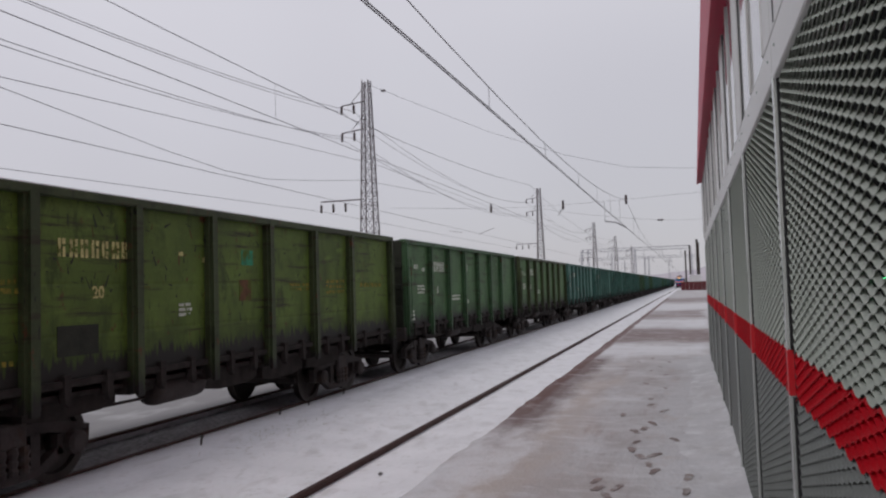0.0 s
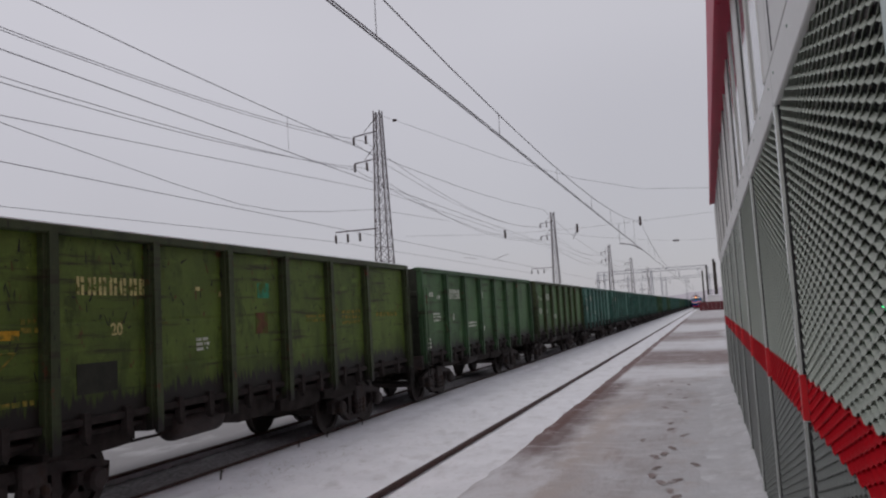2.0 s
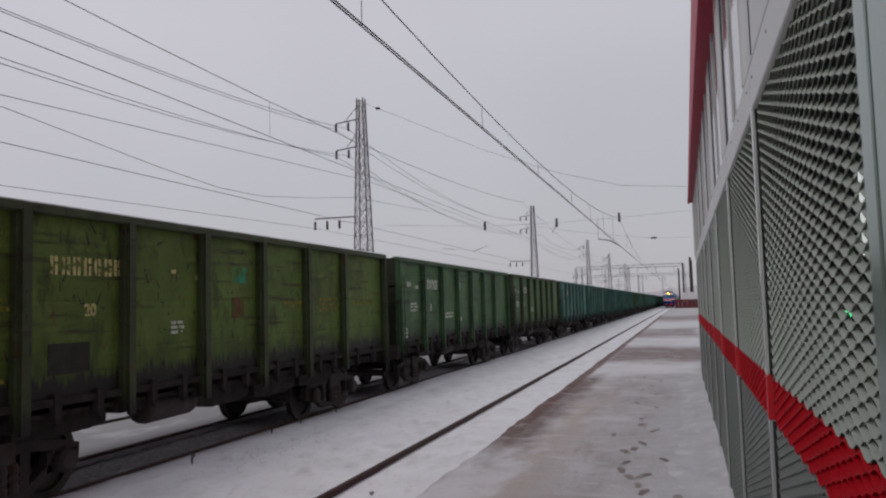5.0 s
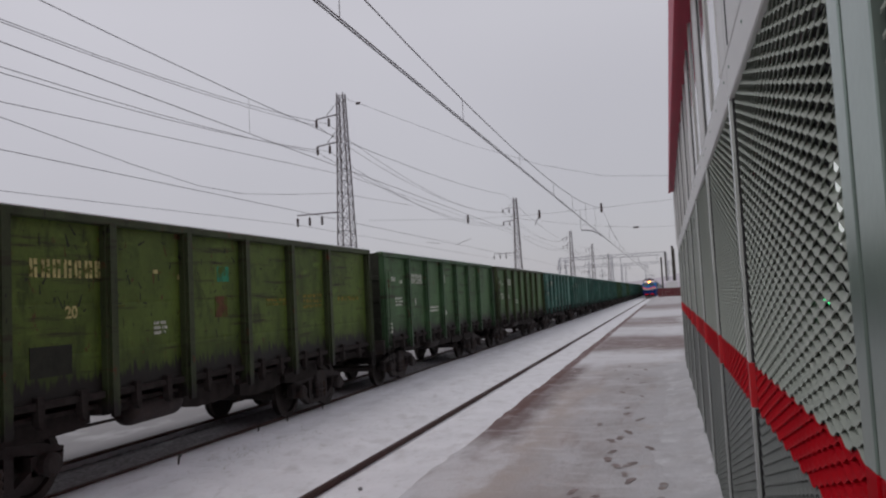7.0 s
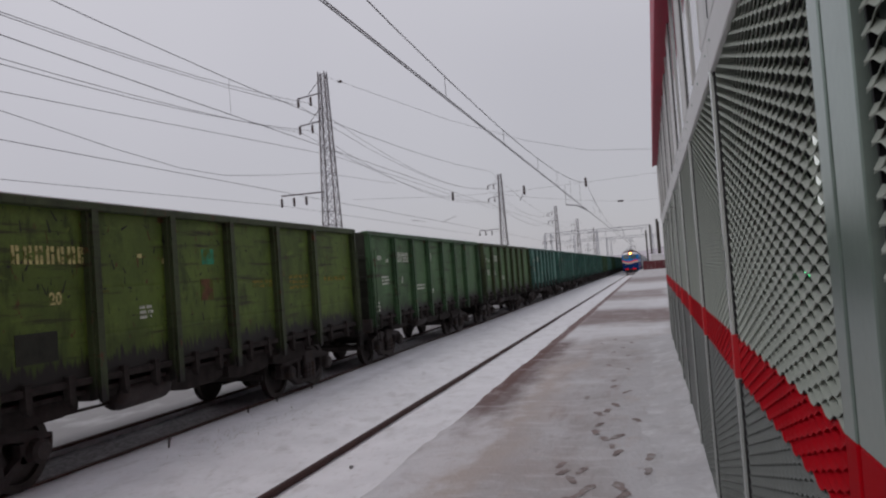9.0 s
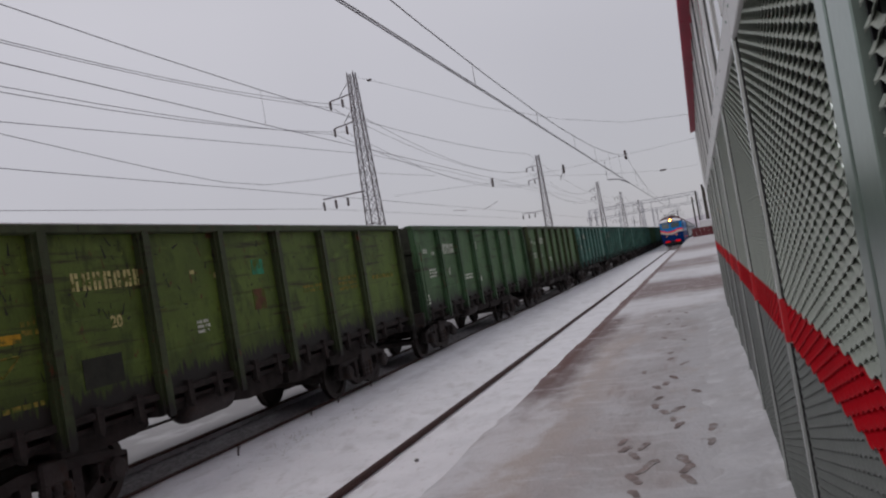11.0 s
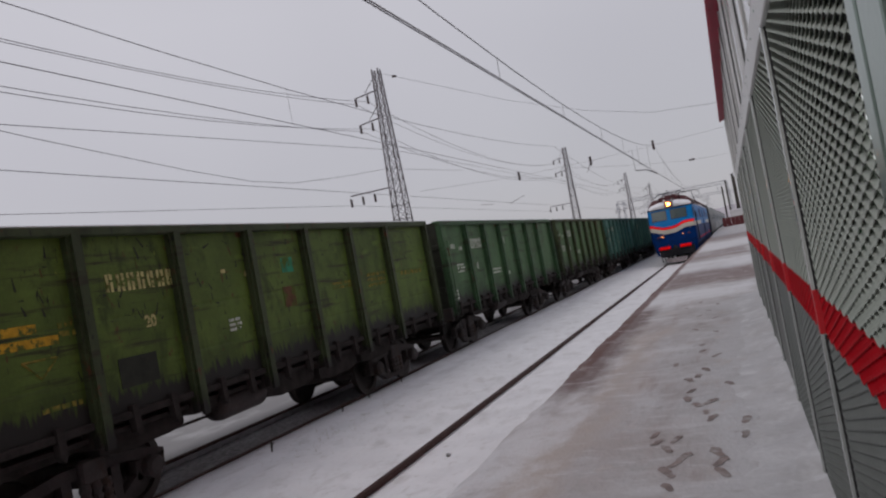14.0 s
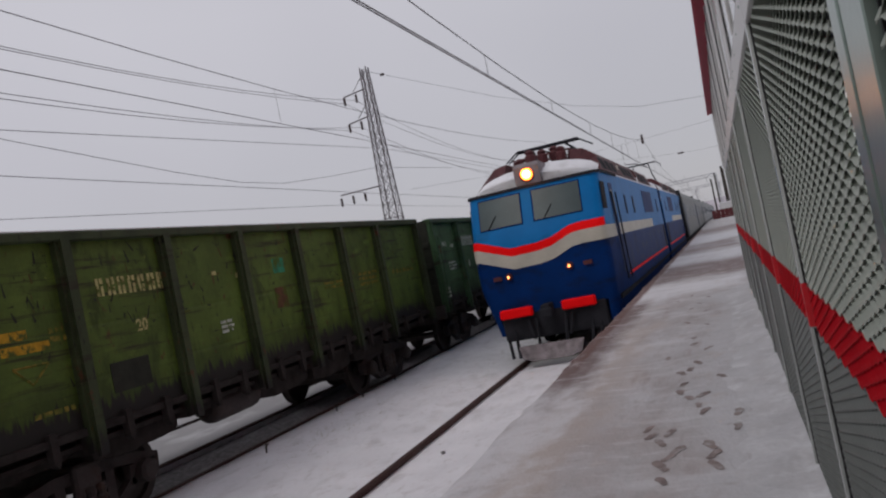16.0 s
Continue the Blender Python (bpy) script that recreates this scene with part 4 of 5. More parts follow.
def wave(s):
    """Rise of the front stripe: high at the sides, low left of the middle."""
    knots = ((-1.6, 0.25), (-1.02, 0.25), (-0.44, 0.0), (0.0, 0.015), (0.24, 0.06), (0.57, 0.23), (0.75, 0.25), (1.6, 0.25))
    for (a, za), (b, zb) in zip(knots, knots[1:]):
        if s <= b:
            return za + (zb - za) * (s - a) / (b - a)
    return 0.25


def along(y):
    """Where a place y behind the front lies on the flank's outline."""
    return 1.3 + 0.3 * (y - 0.43) / (L_LEN - 0.7)


def span(a, b, n):
    return [a + (b - a) * i / n for i in range(n + 1)]


def locomotive(label, lit, pan_y, pan_z):
    """One of the two coupled sections: cab at y = 0, blank end at L_LEN."""
    loco = base("electric_locomotive", label, "locomotive", "locomotive sections")
    glow = (LAMP, REFLECTOR, LAMP_S) if lit else (L_GLASS, L_BOX, L_GLASS)
    part("lower_body", skin(bmesh.new(), lambda s: 0.98, lambda s: 2.15, rows=4), L_NAVY, loco, "navy blue lower body", smooth=True)
    part("upper_body", skin(bmesh.new(), lambda s: 2.15, lambda s: EAVE, rows=5), L_BLUE, loco, "bright blue upper body", smooth=True)
    for line in (span(0.98, 1.36, 14), span(-1.36, -0.98, 14)):
        part("corner_skirt", skin(bmesh.new(), lambda s: 0.56, lambda s: 0.985, 0.0, line, 2), L_NAVY, loco, "navy corner skirt", smooth=True)
    part("cream_stripe", skin(bmesh.new(), lambda s: 1.895 + wave(s), lambda s: 2.16 + wave(s), 0.006, span(-1.38, 1.325, 60), 2), L_CREAM, loco, "cream wave stripe", smooth=True)
    part("red_stripe", skin(bmesh.new(), lambda s: 2.16 + wave(s), lambda s: 2.325 + wave(s), 0.009, span(-1.28, 1.20, 56), 2), L_RED, loco, "red wave stripe", smooth=True)
    for sg in (-1, 1):
        ends = lambda a, b: span(sg * along(a), sg * along(b), 6)
        part("side_stripe", skin(bmesh.new(), lambda s: 2.16, lambda s: 2.41, 0.005, ends(1.0, 11.2)), L_CREAM, loco, "cream stripe along the flank")
        part("sill_stripe", skin(bmesh.new(), lambda s: 1.24, lambda s: 1.30, 0.005, ends(2.6, 15.6)), L_RED, loco, "thin red sill stripe")
        part("flank_sheet", skin(bmesh.new(), lambda s: 1.32, lambda s: 2.155, 0.003, ends(2.5, 16.2)), L_SIDE, loco, "dusty blue flank")
        for y in (2.55, 8.4, 13.2):
            part("panel_joint", skin(bmesh.new(), lambda s: 1.3, lambda s: 3.45, 0.007, ends(y, y + 0.02)[::3]), L_NAVY, loco)
        bx("louvre", L_SIDE, loco, *sorted((sg * 1.404, sg * 1.412)), 9.2, 12.4, 2.62, 3.30, bevel=0.002)
    # rear wall, floor and roof
    bx("rear_wall", L_NAVY, loco, -L_HALF, L_HALF, L_LEN - 0.05, L_LEN, 0.98, EAVE)
    bx("underfloor", L_FRAME, loco, -1.4, 1.4, 0.6, L_LEN - 0.1, 0.9, 1.0)
    bm = bmesh.new()
    rings = []
    for y in (0.62, 0.9, 1.5, 2.2, 3.2, L_LEN):
        k = min(1.0, (y - 0.45) / 1.0)
        ring = []
        for i in range(13):
            a = math.pi * i / 12
            wdt = L_HALF * (0.93 + 0.07 * k) - (0.1 if y < 0.7 else 0)
            ring.append(bm.verts.new((-math.cos(a) * wdt, y + (0.25 * abs(math.cos(a)) ** 2 if y < 1 else 0), EAVE - 0.01 + (0.16 + 0.34 * k) * math.sin(a) ** 0.7)))
        rings.append(ring)
    for a, b in zip(rings, rings[1:]):
        for i in range(12):
            bm.faces.new((a[i], a[i + 1], b[i + 1], b[i]))
    bm.faces.new(rings[0])
    part("roof", bm, SNOW, loco, "snow-covered roof front", smooth=True)
    part("eave_lip", skin(bmesh.new(), lambda s: EAVE - 0.035, lambda s: EAVE + 0.03, 0.03, span(-1.35, 1.35, 40)), L_FRAME, loco, "dark eave lip")
    # roof fairings and hoods behind the cab, with grilles let into them
    for sg in (1, -1):
        for y0, y1 in ((1.25, 4.80), (4.92, 8.7), (9.4, 13.6)):
            q = [(sg * 0.74, 4.21), (sg * 1.02, 4.17), (sg * 1.27, 3.96), (sg * 1.41, 3.57), (sg * 0.74, 3.57)]
            bm = bmesh.new()
            a = [bm.verts.new((x, y0 + (0.7 if z > 3.7 and y0 < 2 else 0), z)) for x, z in q]
            b = [bm.verts.new((x, y1, z)) for x, z in q]
            bm.faces.new(a)
            bm.faces.new(b[::-1])
            for k in range(5):
                bm.faces.new((a[k], a[(k + 1) % 5], b[(k + 1) % 5], b[k]))
            hood = part("roof_fairing", bm, L_ROOF, loco, "red-brown roof fairing")
            n = int((y1 - y0 - 0.8) / 0.9)
            for i in range(n):
                bm = bmesh.new()
                ya = y0 + 0.5 + i * 0.9
                v = [bm.verts.new((sg * (x + 0.008), y, z)) for x, y, z in ((1.295, ya, 3.88), (1.39, ya, 3.62), (1.39, ya + 0.74, 3.62), (1.295, ya + 0.74, 3.88))]
                bm.faces.new(v)
                part("grille", bm, L_FRAME, hood, "dark roof grille")
        bx("roof_seam", L_CREAM, loco, *sorted((sg * 0.9, sg * 1.35)), 4.82, 4.90, 3.56, 3.86)
    bx("roof_hood", L_BOX, loco, -0.9, 0.9, 13.8, 16.2, 3.7, 4.12, bevel=0.08, label="pale roof hood at the inner end")
    # windscreen of two panes with rubber frames, wipers, side windows
    for s0, s1 in ((-0.92, -0.19), (0.03, 0.80)):
        part("windscreen_frame", skin(bmesh.new(), lambda s: 2.765, lambda s: 3.425, 0.008, span(s0 - 0.022, s1 + 0.022, 8), 2), L_NAVY, loco, "black rubber windscreen frame")
        part("windscreen", skin(bmesh.new(), lambda s: 2.79, lambda s: 3.40, 0.016, span(s0, s1, 8), 2), L_GLASS, loco, "dark windscreen pane", smooth=True)
        p, q = hull(s0 + 0.15, 2.78, 0.03), hull(s0 + 0.30, 3.05, 0.03)
        part("wiper", tube(bmesh.new(), p, q, 0.010, 5), L_FRAME, loco)
    part("cab_side_window", skin(bmesh.new(), lambda s: 2.74, lambda s: 3.30, 0.008, [1.215, 1.25, 1.28, 1.302, 1.309]), L_FRAME, loco, "narrow cab side window")
    part("cab_side_window", skin(bmesh.new(), lambda s: 2.62, lambda s: 3.28, 0.008, [-1.309, -1.302, -1.28, -1.25, -1.215]), L_FRAME, loco, "narrow cab side window")
    for sx in (1, -1):
        X = sx * (L_HALF + 0.004)
        bx("cab_door", L_SIDE, loco, *sorted((X, X + sx * 0.006)), 1.75, 2.35, 1.35, 3.30, bevel=0.002)
        for y in (1.70, 2.40):
            part("handrail", tube(bmesh.new(), (X + sx * 0.05, y, 1.2), (X + sx * 0.05, y, 3.1), 0.018, 6), L_FRAME, loco)
        bx("door_window", L_GLASS, loco, *sorted((X + sx * 0.008, X + sx * 0.014)), 1.88, 2.22, 2.6, 3.15)
        for y in (4.3, 6.1, 14.2):
            bx("flank_window", L_FRAME, loco, *sorted((X, X + sx * 0.008)), y, y + 0.30, 2.62, 3.08)
        bx("rear_door", L_FRAME, loco, *sorted((X, X + sx * 0.006)), 15.2, 15.9, 1.30, 2.1)
        bx("skirt", L_NAVY, loco, *sorted((sx * 1.24, sx * 1.36)), 0.55 if sx > 0 else 1.3, L_LEN - 0.3, 0.50 if sx > 0 else 0.72, 0.99)
        for y in (2.9, 5.9, 10.6, 13.6):
            part("driving_wheel", lathe(bmesh.new(), [(-0.07, 0.50), (-0.06, 0.62), (0.05, 0.62), (0.06, 0.64), (0.07, 0.5), (0.02, 0.45), (0.02, 0.15), (0.1, 0.0)], (sx * GAUGE, y, 0.625), 24), L_FRAME, loco)
        bx("bogie_frame", L_FRAME, loco, *sorted((sx * 1.0, sx * 1.14)), 2.0, 6.8, 0.42, 0.85, bevel=0.04)
        bx("bogie_frame", L_FRAME, loco, *sorted((sx * 1.0, sx * 1.14)), 9.7, 14.5, 0.42, 0.85, bevel=0.04)
        # marker lamps and red buffer-beam plates
        c = hull(sx * 0.50 - 0.05, 1.76, 0.03)
        part("marker_ring", lathe(bmesh.new(), [(-0.03, 0.07), (0.02, 0.08)], c, 14, "y"), L_ROOF, loco, "dark red ring of a marker lamp")
        part("marker_lamp", lathe(bmesh.new(), [(-0.045, 0.015), (-0.04, 0.028), (0.0, 0.03)], c, 14, "y"), glow[2], loco, "lit marker lamp")
        a, b = sorted((sx * 0.30 - 0.02, sx * 0.98 - 0.02))
        bx("beam_plate", L_RED, loco, a, b, -0.06, 0.10, 0.93, 1.12, bevel=0.03, label="bright red buffer-beam plate")
        bx("lamp_recess", L_ROOF, loco, *sorted((sx * 0.85, sx * 1.02)), 0.10, 0.24, 1.72, 1.80)
    bx("buffer_beam", L_FRAME, loco, -1.02, 1.12, 0.12, 0.6, 0.45, 1.0, bevel=0.03)
    bm = bmesh.new()
    box(bm, -0.09, 0.09, -0.30, 0.3, 0.92, 1.12, bevel=0.02)
    box(bm, -0.13, 0.13, -0.34, -0.14, 0.86, 1.06, bevel=0.04)
    part("coupler", bm, L_FRAME, loco)
    # snow plough with tines and hoses
    bm = bmesh.new()
    o = [(-0.70, 0.36), (0.62, 0.36), (0.54, 0.12), (0.36, 0.06), (-0.46, 0.06), (-0.64, 0.12)]
    a = [bm.verts.new((x, -0.42 + 0.30 * abs(x), z)) for x, z in o] + []
    b = [bm.verts.new((x, -0.34 + 0.30 * abs(x), z)) for x, z in o]
    bm.faces.new(a)
    bm.faces.new(b[::-1])
    for k in range(6):
        bm.faces.new((a[k], a[(k + 1) % 6], b[(k + 1) % 6], b[k]))
    part("plough_blade", bm, mat("snow_caked_plough", (0.24, 0.21, 0.22), 0.8, 0, 0.5, 6, 40, 0.4), loco, "snow-caked plough blade")
    for x in (-1.0, -0.82, -0.3, 0.3, 0.82, 1.0):
        part("plough_stay", tube(bmesh.new(), (x, 0.04 + 0.2 * abs(x), 0.85), (x * 0.9, -0.30 + 0.30 * abs(x), 0.12), 0.035, 6), L_FRAME, loco)
    for x in (-0.45, 0.45):
        part("brake_hose", tube(bmesh.new(), (x, 0.02, 0.85), (x * 0.8, -0.06, 0.45), 0.03, 6), L_FRAME, loco)
    # roof lamp in its box
    bm = bmesh.new()
    prism(bm, [(0.55, 3.56), (0.52, 3.92), (0.62, 4.00), (1.5, 3.96), (1.5, 3.6)], -0.27, 0.27)
    part("lamp_box", bm, L_BOX, loco, "grey headlamp housing")
    lamp = part("headlamp", lathe(bmesh.new(), [(-0.03, 0.05), (-0.02, 0.082), (0.02, 0.086)], (0, 0.50, 3.76), 20, "y"), glow[0], loco, "lit round headlamp")
    # ring whose glow makes the halo round the lamp
    part("reflector", lathe(bmesh.new(), [(-0.022, 0.128), (0.02, 0.132)], (0, 0.525, 3.76), 20, "y"), glow[1], lamp, "reflector ring for the lamp's orange halo")
    part("lamp_rim", lathe(bmesh.new(), [(-0.015, 0.165), (0.03, 0.175)], (0, 0.545, 3.76), 20, "y"), L_ROOF, lamp, "headlamp rim")

    def pantograph(y, up, forward=1):
        p = new("pantograph")
        p.parent, p.location = loco, (0, y, 0)
        for x in (-0.65, 0.65):
            part("base_bar", tube(bmesh.new(), (x, -1.2, 4.28), (x, 1.2, 4.28), 0.03, 6), L_ROOF, p)
            for yy in (-1.0, 1.0):
                part("insulator", lathe(bmesh.new(), [(3.95, 0.07), (4.02, 0.11), (4.06, 0.07), (4.12, 0.11), (4.16, 0.07), (4.26, 0.08)], (x, yy, 0), 10, "z"), L_ROOF, p, "red-brown insulator")
            part("lower_arm", tube(bmesh.new(), (x, -0.9, 4.3), (x * 0.8, 0.9 if up < 5 else 0.55, 4.3 + (up - 4.3) * 0.5), 0.036, 6), L_FRAME, p)
            part("upper_arm", tube(bmesh.new(), (x * 0.8, 0.9 if up < 5 else 0.55, 4.3 + (up - 4.3) * 0.5), (x * 0.6, -0.2, up), 0.028, 6), L_FRAME, p)
        for yy in (-1.2, 0.0, 1.2):
            part("cross_bar", tube(bmesh.new(), (-0.65, yy, 4.28), (0.65, yy, 4.28), 0.025, 6), L_ROOF, p)
        for yy in (-0.32, -0.08):
            bm = bmesh.new()
            tube(bm, (-0.75, yy, up), (0.75, yy, up), 0.032, 6)
            tube(bm, (0.75, yy, up), (1.05, yy, up - 0.2), 0.018, 6)
            tube(bm, (-0.75, yy, up), (-1.05, yy, up - 0.2), 0.018, 6)
            part("collector_bow", bm, L_FRAME, p)

    pantograph(pan_y, pan_z)
    for i, (x, y, h) in enumerate(((-0.5, 2.3, 4.3), (0.0, 2.5, 4.42), (0.25, 2.7, 4.46), (0.45, 2.4, 4.38), (-0.25, 5.6, 4.4), (0.3, 6.4, 4.4), (-0.15, 1.9, 4.40), (0.1, 9.5, 4.35))):
        part("roof_insulator", lathe(bmesh.new(), [(3.9, 0.1), (h - 0.15, 0.13), (h - 0.1, 0.09), (h - 0.05, 0.12), (h, 0.05)], (x, y, 0), 10, "z"), L_ROOF, loco, "red-brown roof insulator")
    part("bus_bar", tube(bmesh.new(), (0.0, 2.5, 4.42), (0.1, 15.5, 4.40), 0.02, 6), L_FRAME, loco)
    return loco


def coach():
    c = base("passenger_coach", "silver-grey passenger coach behind the locomotive", "coach", "passenger coaches")
    L = 23.9
    for sx in (-1, 1):
        bx("side_wall", COACH, c, *sorted((sx * 1.46, sx * 1.52)), 0, L, 1.0, 3.45, bevel=0.01)
        for i in range(11):
            y = 2.4 + i * 1.75
            bx("window", L_GLASS, c, *sorted((sx * 1.518, sx * 1.53)), y, y + 1.05, 2.15, 2.95)
        for y in (0.5, L - 1.2):
            bx("door", L_SIDE, c, *sorted((sx * 1.518, sx * 1.528)), y, y + 0.7, 1.2, 3.1)
    for y in (0, L - 0.06):
        bx("end_wall", L_FRAME, c, -1.46, 1.46, y, y + 0.06, 1.0, 3.9)
        bx("gangway", L_FRAME, c, -0.6, 0.6, y - 0.3 if y == 0 else y + 0.06, y if y == 0 else y + 0.36, 1.1, 3.2)
    bm = bmesh.new()
    rings = []
    for y in (0.0, L):
        rings.append([bm.verts.new((-math.cos(math.pi * i / 12) * 1.5, y, 3.44 + 0.72 * math.sin(math.pi * i / 12) ** 0.8)) for i in range(13)])
    for i in range(12):
        bm.faces.new((rings[0][i], rings[0][i + 1], rings[1][i + 1], rings[1][i]))
    part("roof", bm, COACH, c, smooth=True)
    bx("underframe", L_FRAME, c, -1.4, 1.4, 0.1, L - 0.1, 0.75, 1.02)
    for y in (3.5, L - 3.5):
        for sx in (-1, 1):
            bx("bogie_frame", L_FRAME, c, *sorted((sx * 0.98, sx * 1.12)), y - 1.7, y + 1.7, 0.4, 0.75, bevel=0.03)
            for d in (-1.2, 1.2):
                part("wheel", lathe(bmesh.new(), [(-0.07, 0.40), (-0.06, 0.475), (0.06, 0.475), (0.07, 0.4)], (sx * GAUGE, y + d, 0.475), 18), L_FRAME, c)
    return c


loco = locomotive("leading blue electric locomotive, red and cream wave, lamps lit", True, 3.6, 4.58)
helper = locomotive("trailing blue electric locomotive section, cab to the rear, pantograph raised", False, 5.2, 5.50)
part("gangway_bellows", box(bmesh.new(), -0.75, 0.75, L_LEN, UNITS - 2 * L_LEN + L_LEN, 1.1, 3.4, bevel=0.05), L_FRAME, loco, "black bellows between the sections")
coaches = [coach()]
for i in range(9):
    coaches.append(copy_thing(coaches[0], Matrix.Translation((TRACK_A, 400 + i * 24.5, 0))))


# ---------- masts, gantry and wires ----------
def mast(top, w_top, slope, arms, label, group="lattice masts", steel=None):
    steel = steel or LATTICE
    m = base("lattice_mast", label, "mast", group)
    wd = lambda z: (w_top + (top - z) * slope) / 2
    z0 = -0.2
    for sx in (-1, 1):
        for sy in (-1, 1):
            part("leg", tube(bmesh.new(), (sx * wd(z0), sy * wd(z0), z0), (sx * wd(top), sy * wd(top), top), 0.037, 4), steel, m)
    bm = bmesh.new()
    z, flip = z0, 1
    while z < top - 0.2:
        z2 = min(top, z + max(0.6, 2.0 * wd(z)))
        a, b = wd(z), wd(z2)
        for (ux, uy), (vx, vy) in (((-1, -1), (1, -1)), ((1, -1), (1, 1)), ((1, 1), (-1, 1)), ((-1, 1), (-1, -1))):
            tube(bm, (ux * a, uy * a, z), (vx * b, vy * b, z2), 0.016, 4)
            tube(bm, (vx * a, vy * a, z), (ux * b, uy * b, z2), 0.016, 4)
            tube(bm, (ux * b, uy * b, z2), (vx * b, vy * b, z2), 0.016, 4)
        z = z2
    part("bracing", bm, steel, m, "crossed lattice bracing")
    for x, z, n in arms:
        sg = 1 if x > 0 else -1
        bm = bmesh.new()
        tube(bm, (sg * wd(z), 0, z), (x, 0, z - 0.15 * (abs(x) < 2)), 0.04, 5)
        if abs(x) < 2:
            tube(bm, (sg * wd(z + 0.4), 0, z + 0.75), (x * 0.6, 0, z), 0.02, 5)
        part("arm", bm, steel, m)
        for i in range(n):
            xx = x - sg * i * 0.75
            part("insulator_string", lathe(bmesh.new(), [(z - 0.15, 0.03), (z - 0.25, 0.09), (z - 0.32, 0.05), (z - 0.4, 0.09), (z - 0.47, 0.05), (z - 0.55, 0.09), (z - 0.65, 0.03)], (xx, 0, 0), 8, "z"), INSUL, m, "hanging insulator string")
    return m


MAST_X = -16.7
m1 = mast(14.0, 0.36, 0.050, ((-1.55, 12.85, 2), (-1.55, 11.3, 2), (-2.95, 7.35, 3)), "tall lattice steel mast with arms and insulators beside the yard tracks")
m1.location = (MAST_X, 40.15, 0)
for y in (92.3, 149.0, 194.0, 250.0, -12.0):
    copy_thing(m1, Matrix.Translation((MAST_X, y, 0)))
# far poles wear the steel that has the haze in its colour
pole = mast(11.5, 0.35, 0.03, ((-1.2, 10.6, 1), (1.2, 10.6, 1)), "slim lattice pole far down the line, haze in its colour", "far poles", HAZED_STEEL)
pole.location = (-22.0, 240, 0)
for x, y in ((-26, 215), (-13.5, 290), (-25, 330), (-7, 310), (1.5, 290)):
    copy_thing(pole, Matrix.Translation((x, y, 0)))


def wire(points, r, label="thin overhead wire", category="wire", group="overhead wires", sag=0.0):
    cu = bpy.data.curves.new("overhead_wire", "CURVE")
    cu.dimensions, cu.bevel_depth, cu.bevel_resolution = "3D", r, 1
    pts = []
    for (a, b) in zip(points, points[1:]):
        a, b = Vector(a), Vector(b)
        n = 14 if sag else 1
        for i in range(n):
            f = i / n
            p = a.lerp(b, f)
            p.z -= 4 * sag * f * (1 - f)
            pts.append(p)
    pts.append(Vector(points[-1]))
    sp = cu.splines.new("POLY")
    sp.points.add(len(pts) - 1)
    for p, q in zip(sp.points, pts):
        p.co = (*q, 1)
    cu.materials.append(WIRE)
    return tagged(new("overhead_wire", cu), label, category, group)


def catenary(x, z_contact, z_low, z_sup, y_first, span_len, spans, r=0.011, drops=(), twin=False):
    """Contact wire, messenger wire that sags between its supports, and droppers."""
    y_end = y_first + span_len * spans
    for dx in ((-0.02, 0.02) if twin else (0,)):
        wire([(x + dx, y_first, z_contact), (x + dx, y_end, z_contact)], r, "straight contact wire over the track")
    wire([(x, y_first + span_len * i, z_sup) for i in range(spans + 1)], r, "sagging messenger wire over the track", sag=z_sup - z_low)
    for s in range(min(spans, 4)):
        for d in drops:
            f = d / span_len
            z = z_sup - 4 * (z_sup - z_low) * f * (1 - f)
            y = y_first + span_len * s + d
            wire([(x, y, z_contact), (x, y, z)], r * 0.55, "short thin dropper between the wires", "wire", "droppers")


catenary(TRACK_A, 5.58, 5.95, 7.35, -9.0, 58.0, 6, 0.010, (6.0, 12.0, 17.8, 23.63, 29.65, 36.1, 41.8, 47.5, 53.0), True)
catenary(TRACK_B, 6.02, 6.80, 8.0, -13.1, 57.0, 6, 0.0075, (28.45,))
wire([(-13.4, -12, 5.9), (-13.4, 300, 5.9)], 0.009, "straight contact wire over a far track")
wire([(-13.4, 4.0, 7.6), (-13.4, 13.0, 6.66), (-13.4, 18.0, 6.23), (-13.4, 21.0, 6.05), (-13.4, 23.5, 6.10), (-13.4, 27.0, 6.48), (-13.4, 31.5, 7.07), (-13.4, 42.0, 7.6)], 0.008, "slack crossing wire over a far track")
ym = (-12.0, 40.15, 92.3, 149.0, 194.0, 250.0)
for dx, z, sg in ((-1.55, 12.35, 1.35), (-0.85, 12.35, 1.6), (-1.55, 10.8, 1.15), (-0.85, 10.8, 1.6)):
    wire([(MAST_X + dx, y, z) for y in ym], 0.0125, "feeder wire strung between the masts", sag=sg)
wire([(-16.4, -12, 6.4), (-16.4, 40.15, 9.3), (-16.4, 92.3, 9.3)], 0.011, "feeder wire strung between the masts")
wire([(-19.6, -12, 5.5), (-19.6, 40.15, 6.8), (-19.6, 92.3, 6.8)], 0.010, "feeder wire strung between the masts")
cross_span = wire([(-15.36, 40.15, 6.75), (-11.95, 49, 7.3), (-7.3, 49, 7.25), (TRACK_A, 49, 7.35), (3.0, 49, 7.6)], 0.007, "cross-span wire over the tracks")
slack_span = wire([(MAST_X + 0.2, 40.15, 13.72), (-11.8, 49, 12.26), (-7.0, 49, 10.38), (-3.2, 49, 9.32), (0.43, 49, 8.99), (6.0, 49, 8.9)], 0.009, "slack cross-span wire over the tracks")
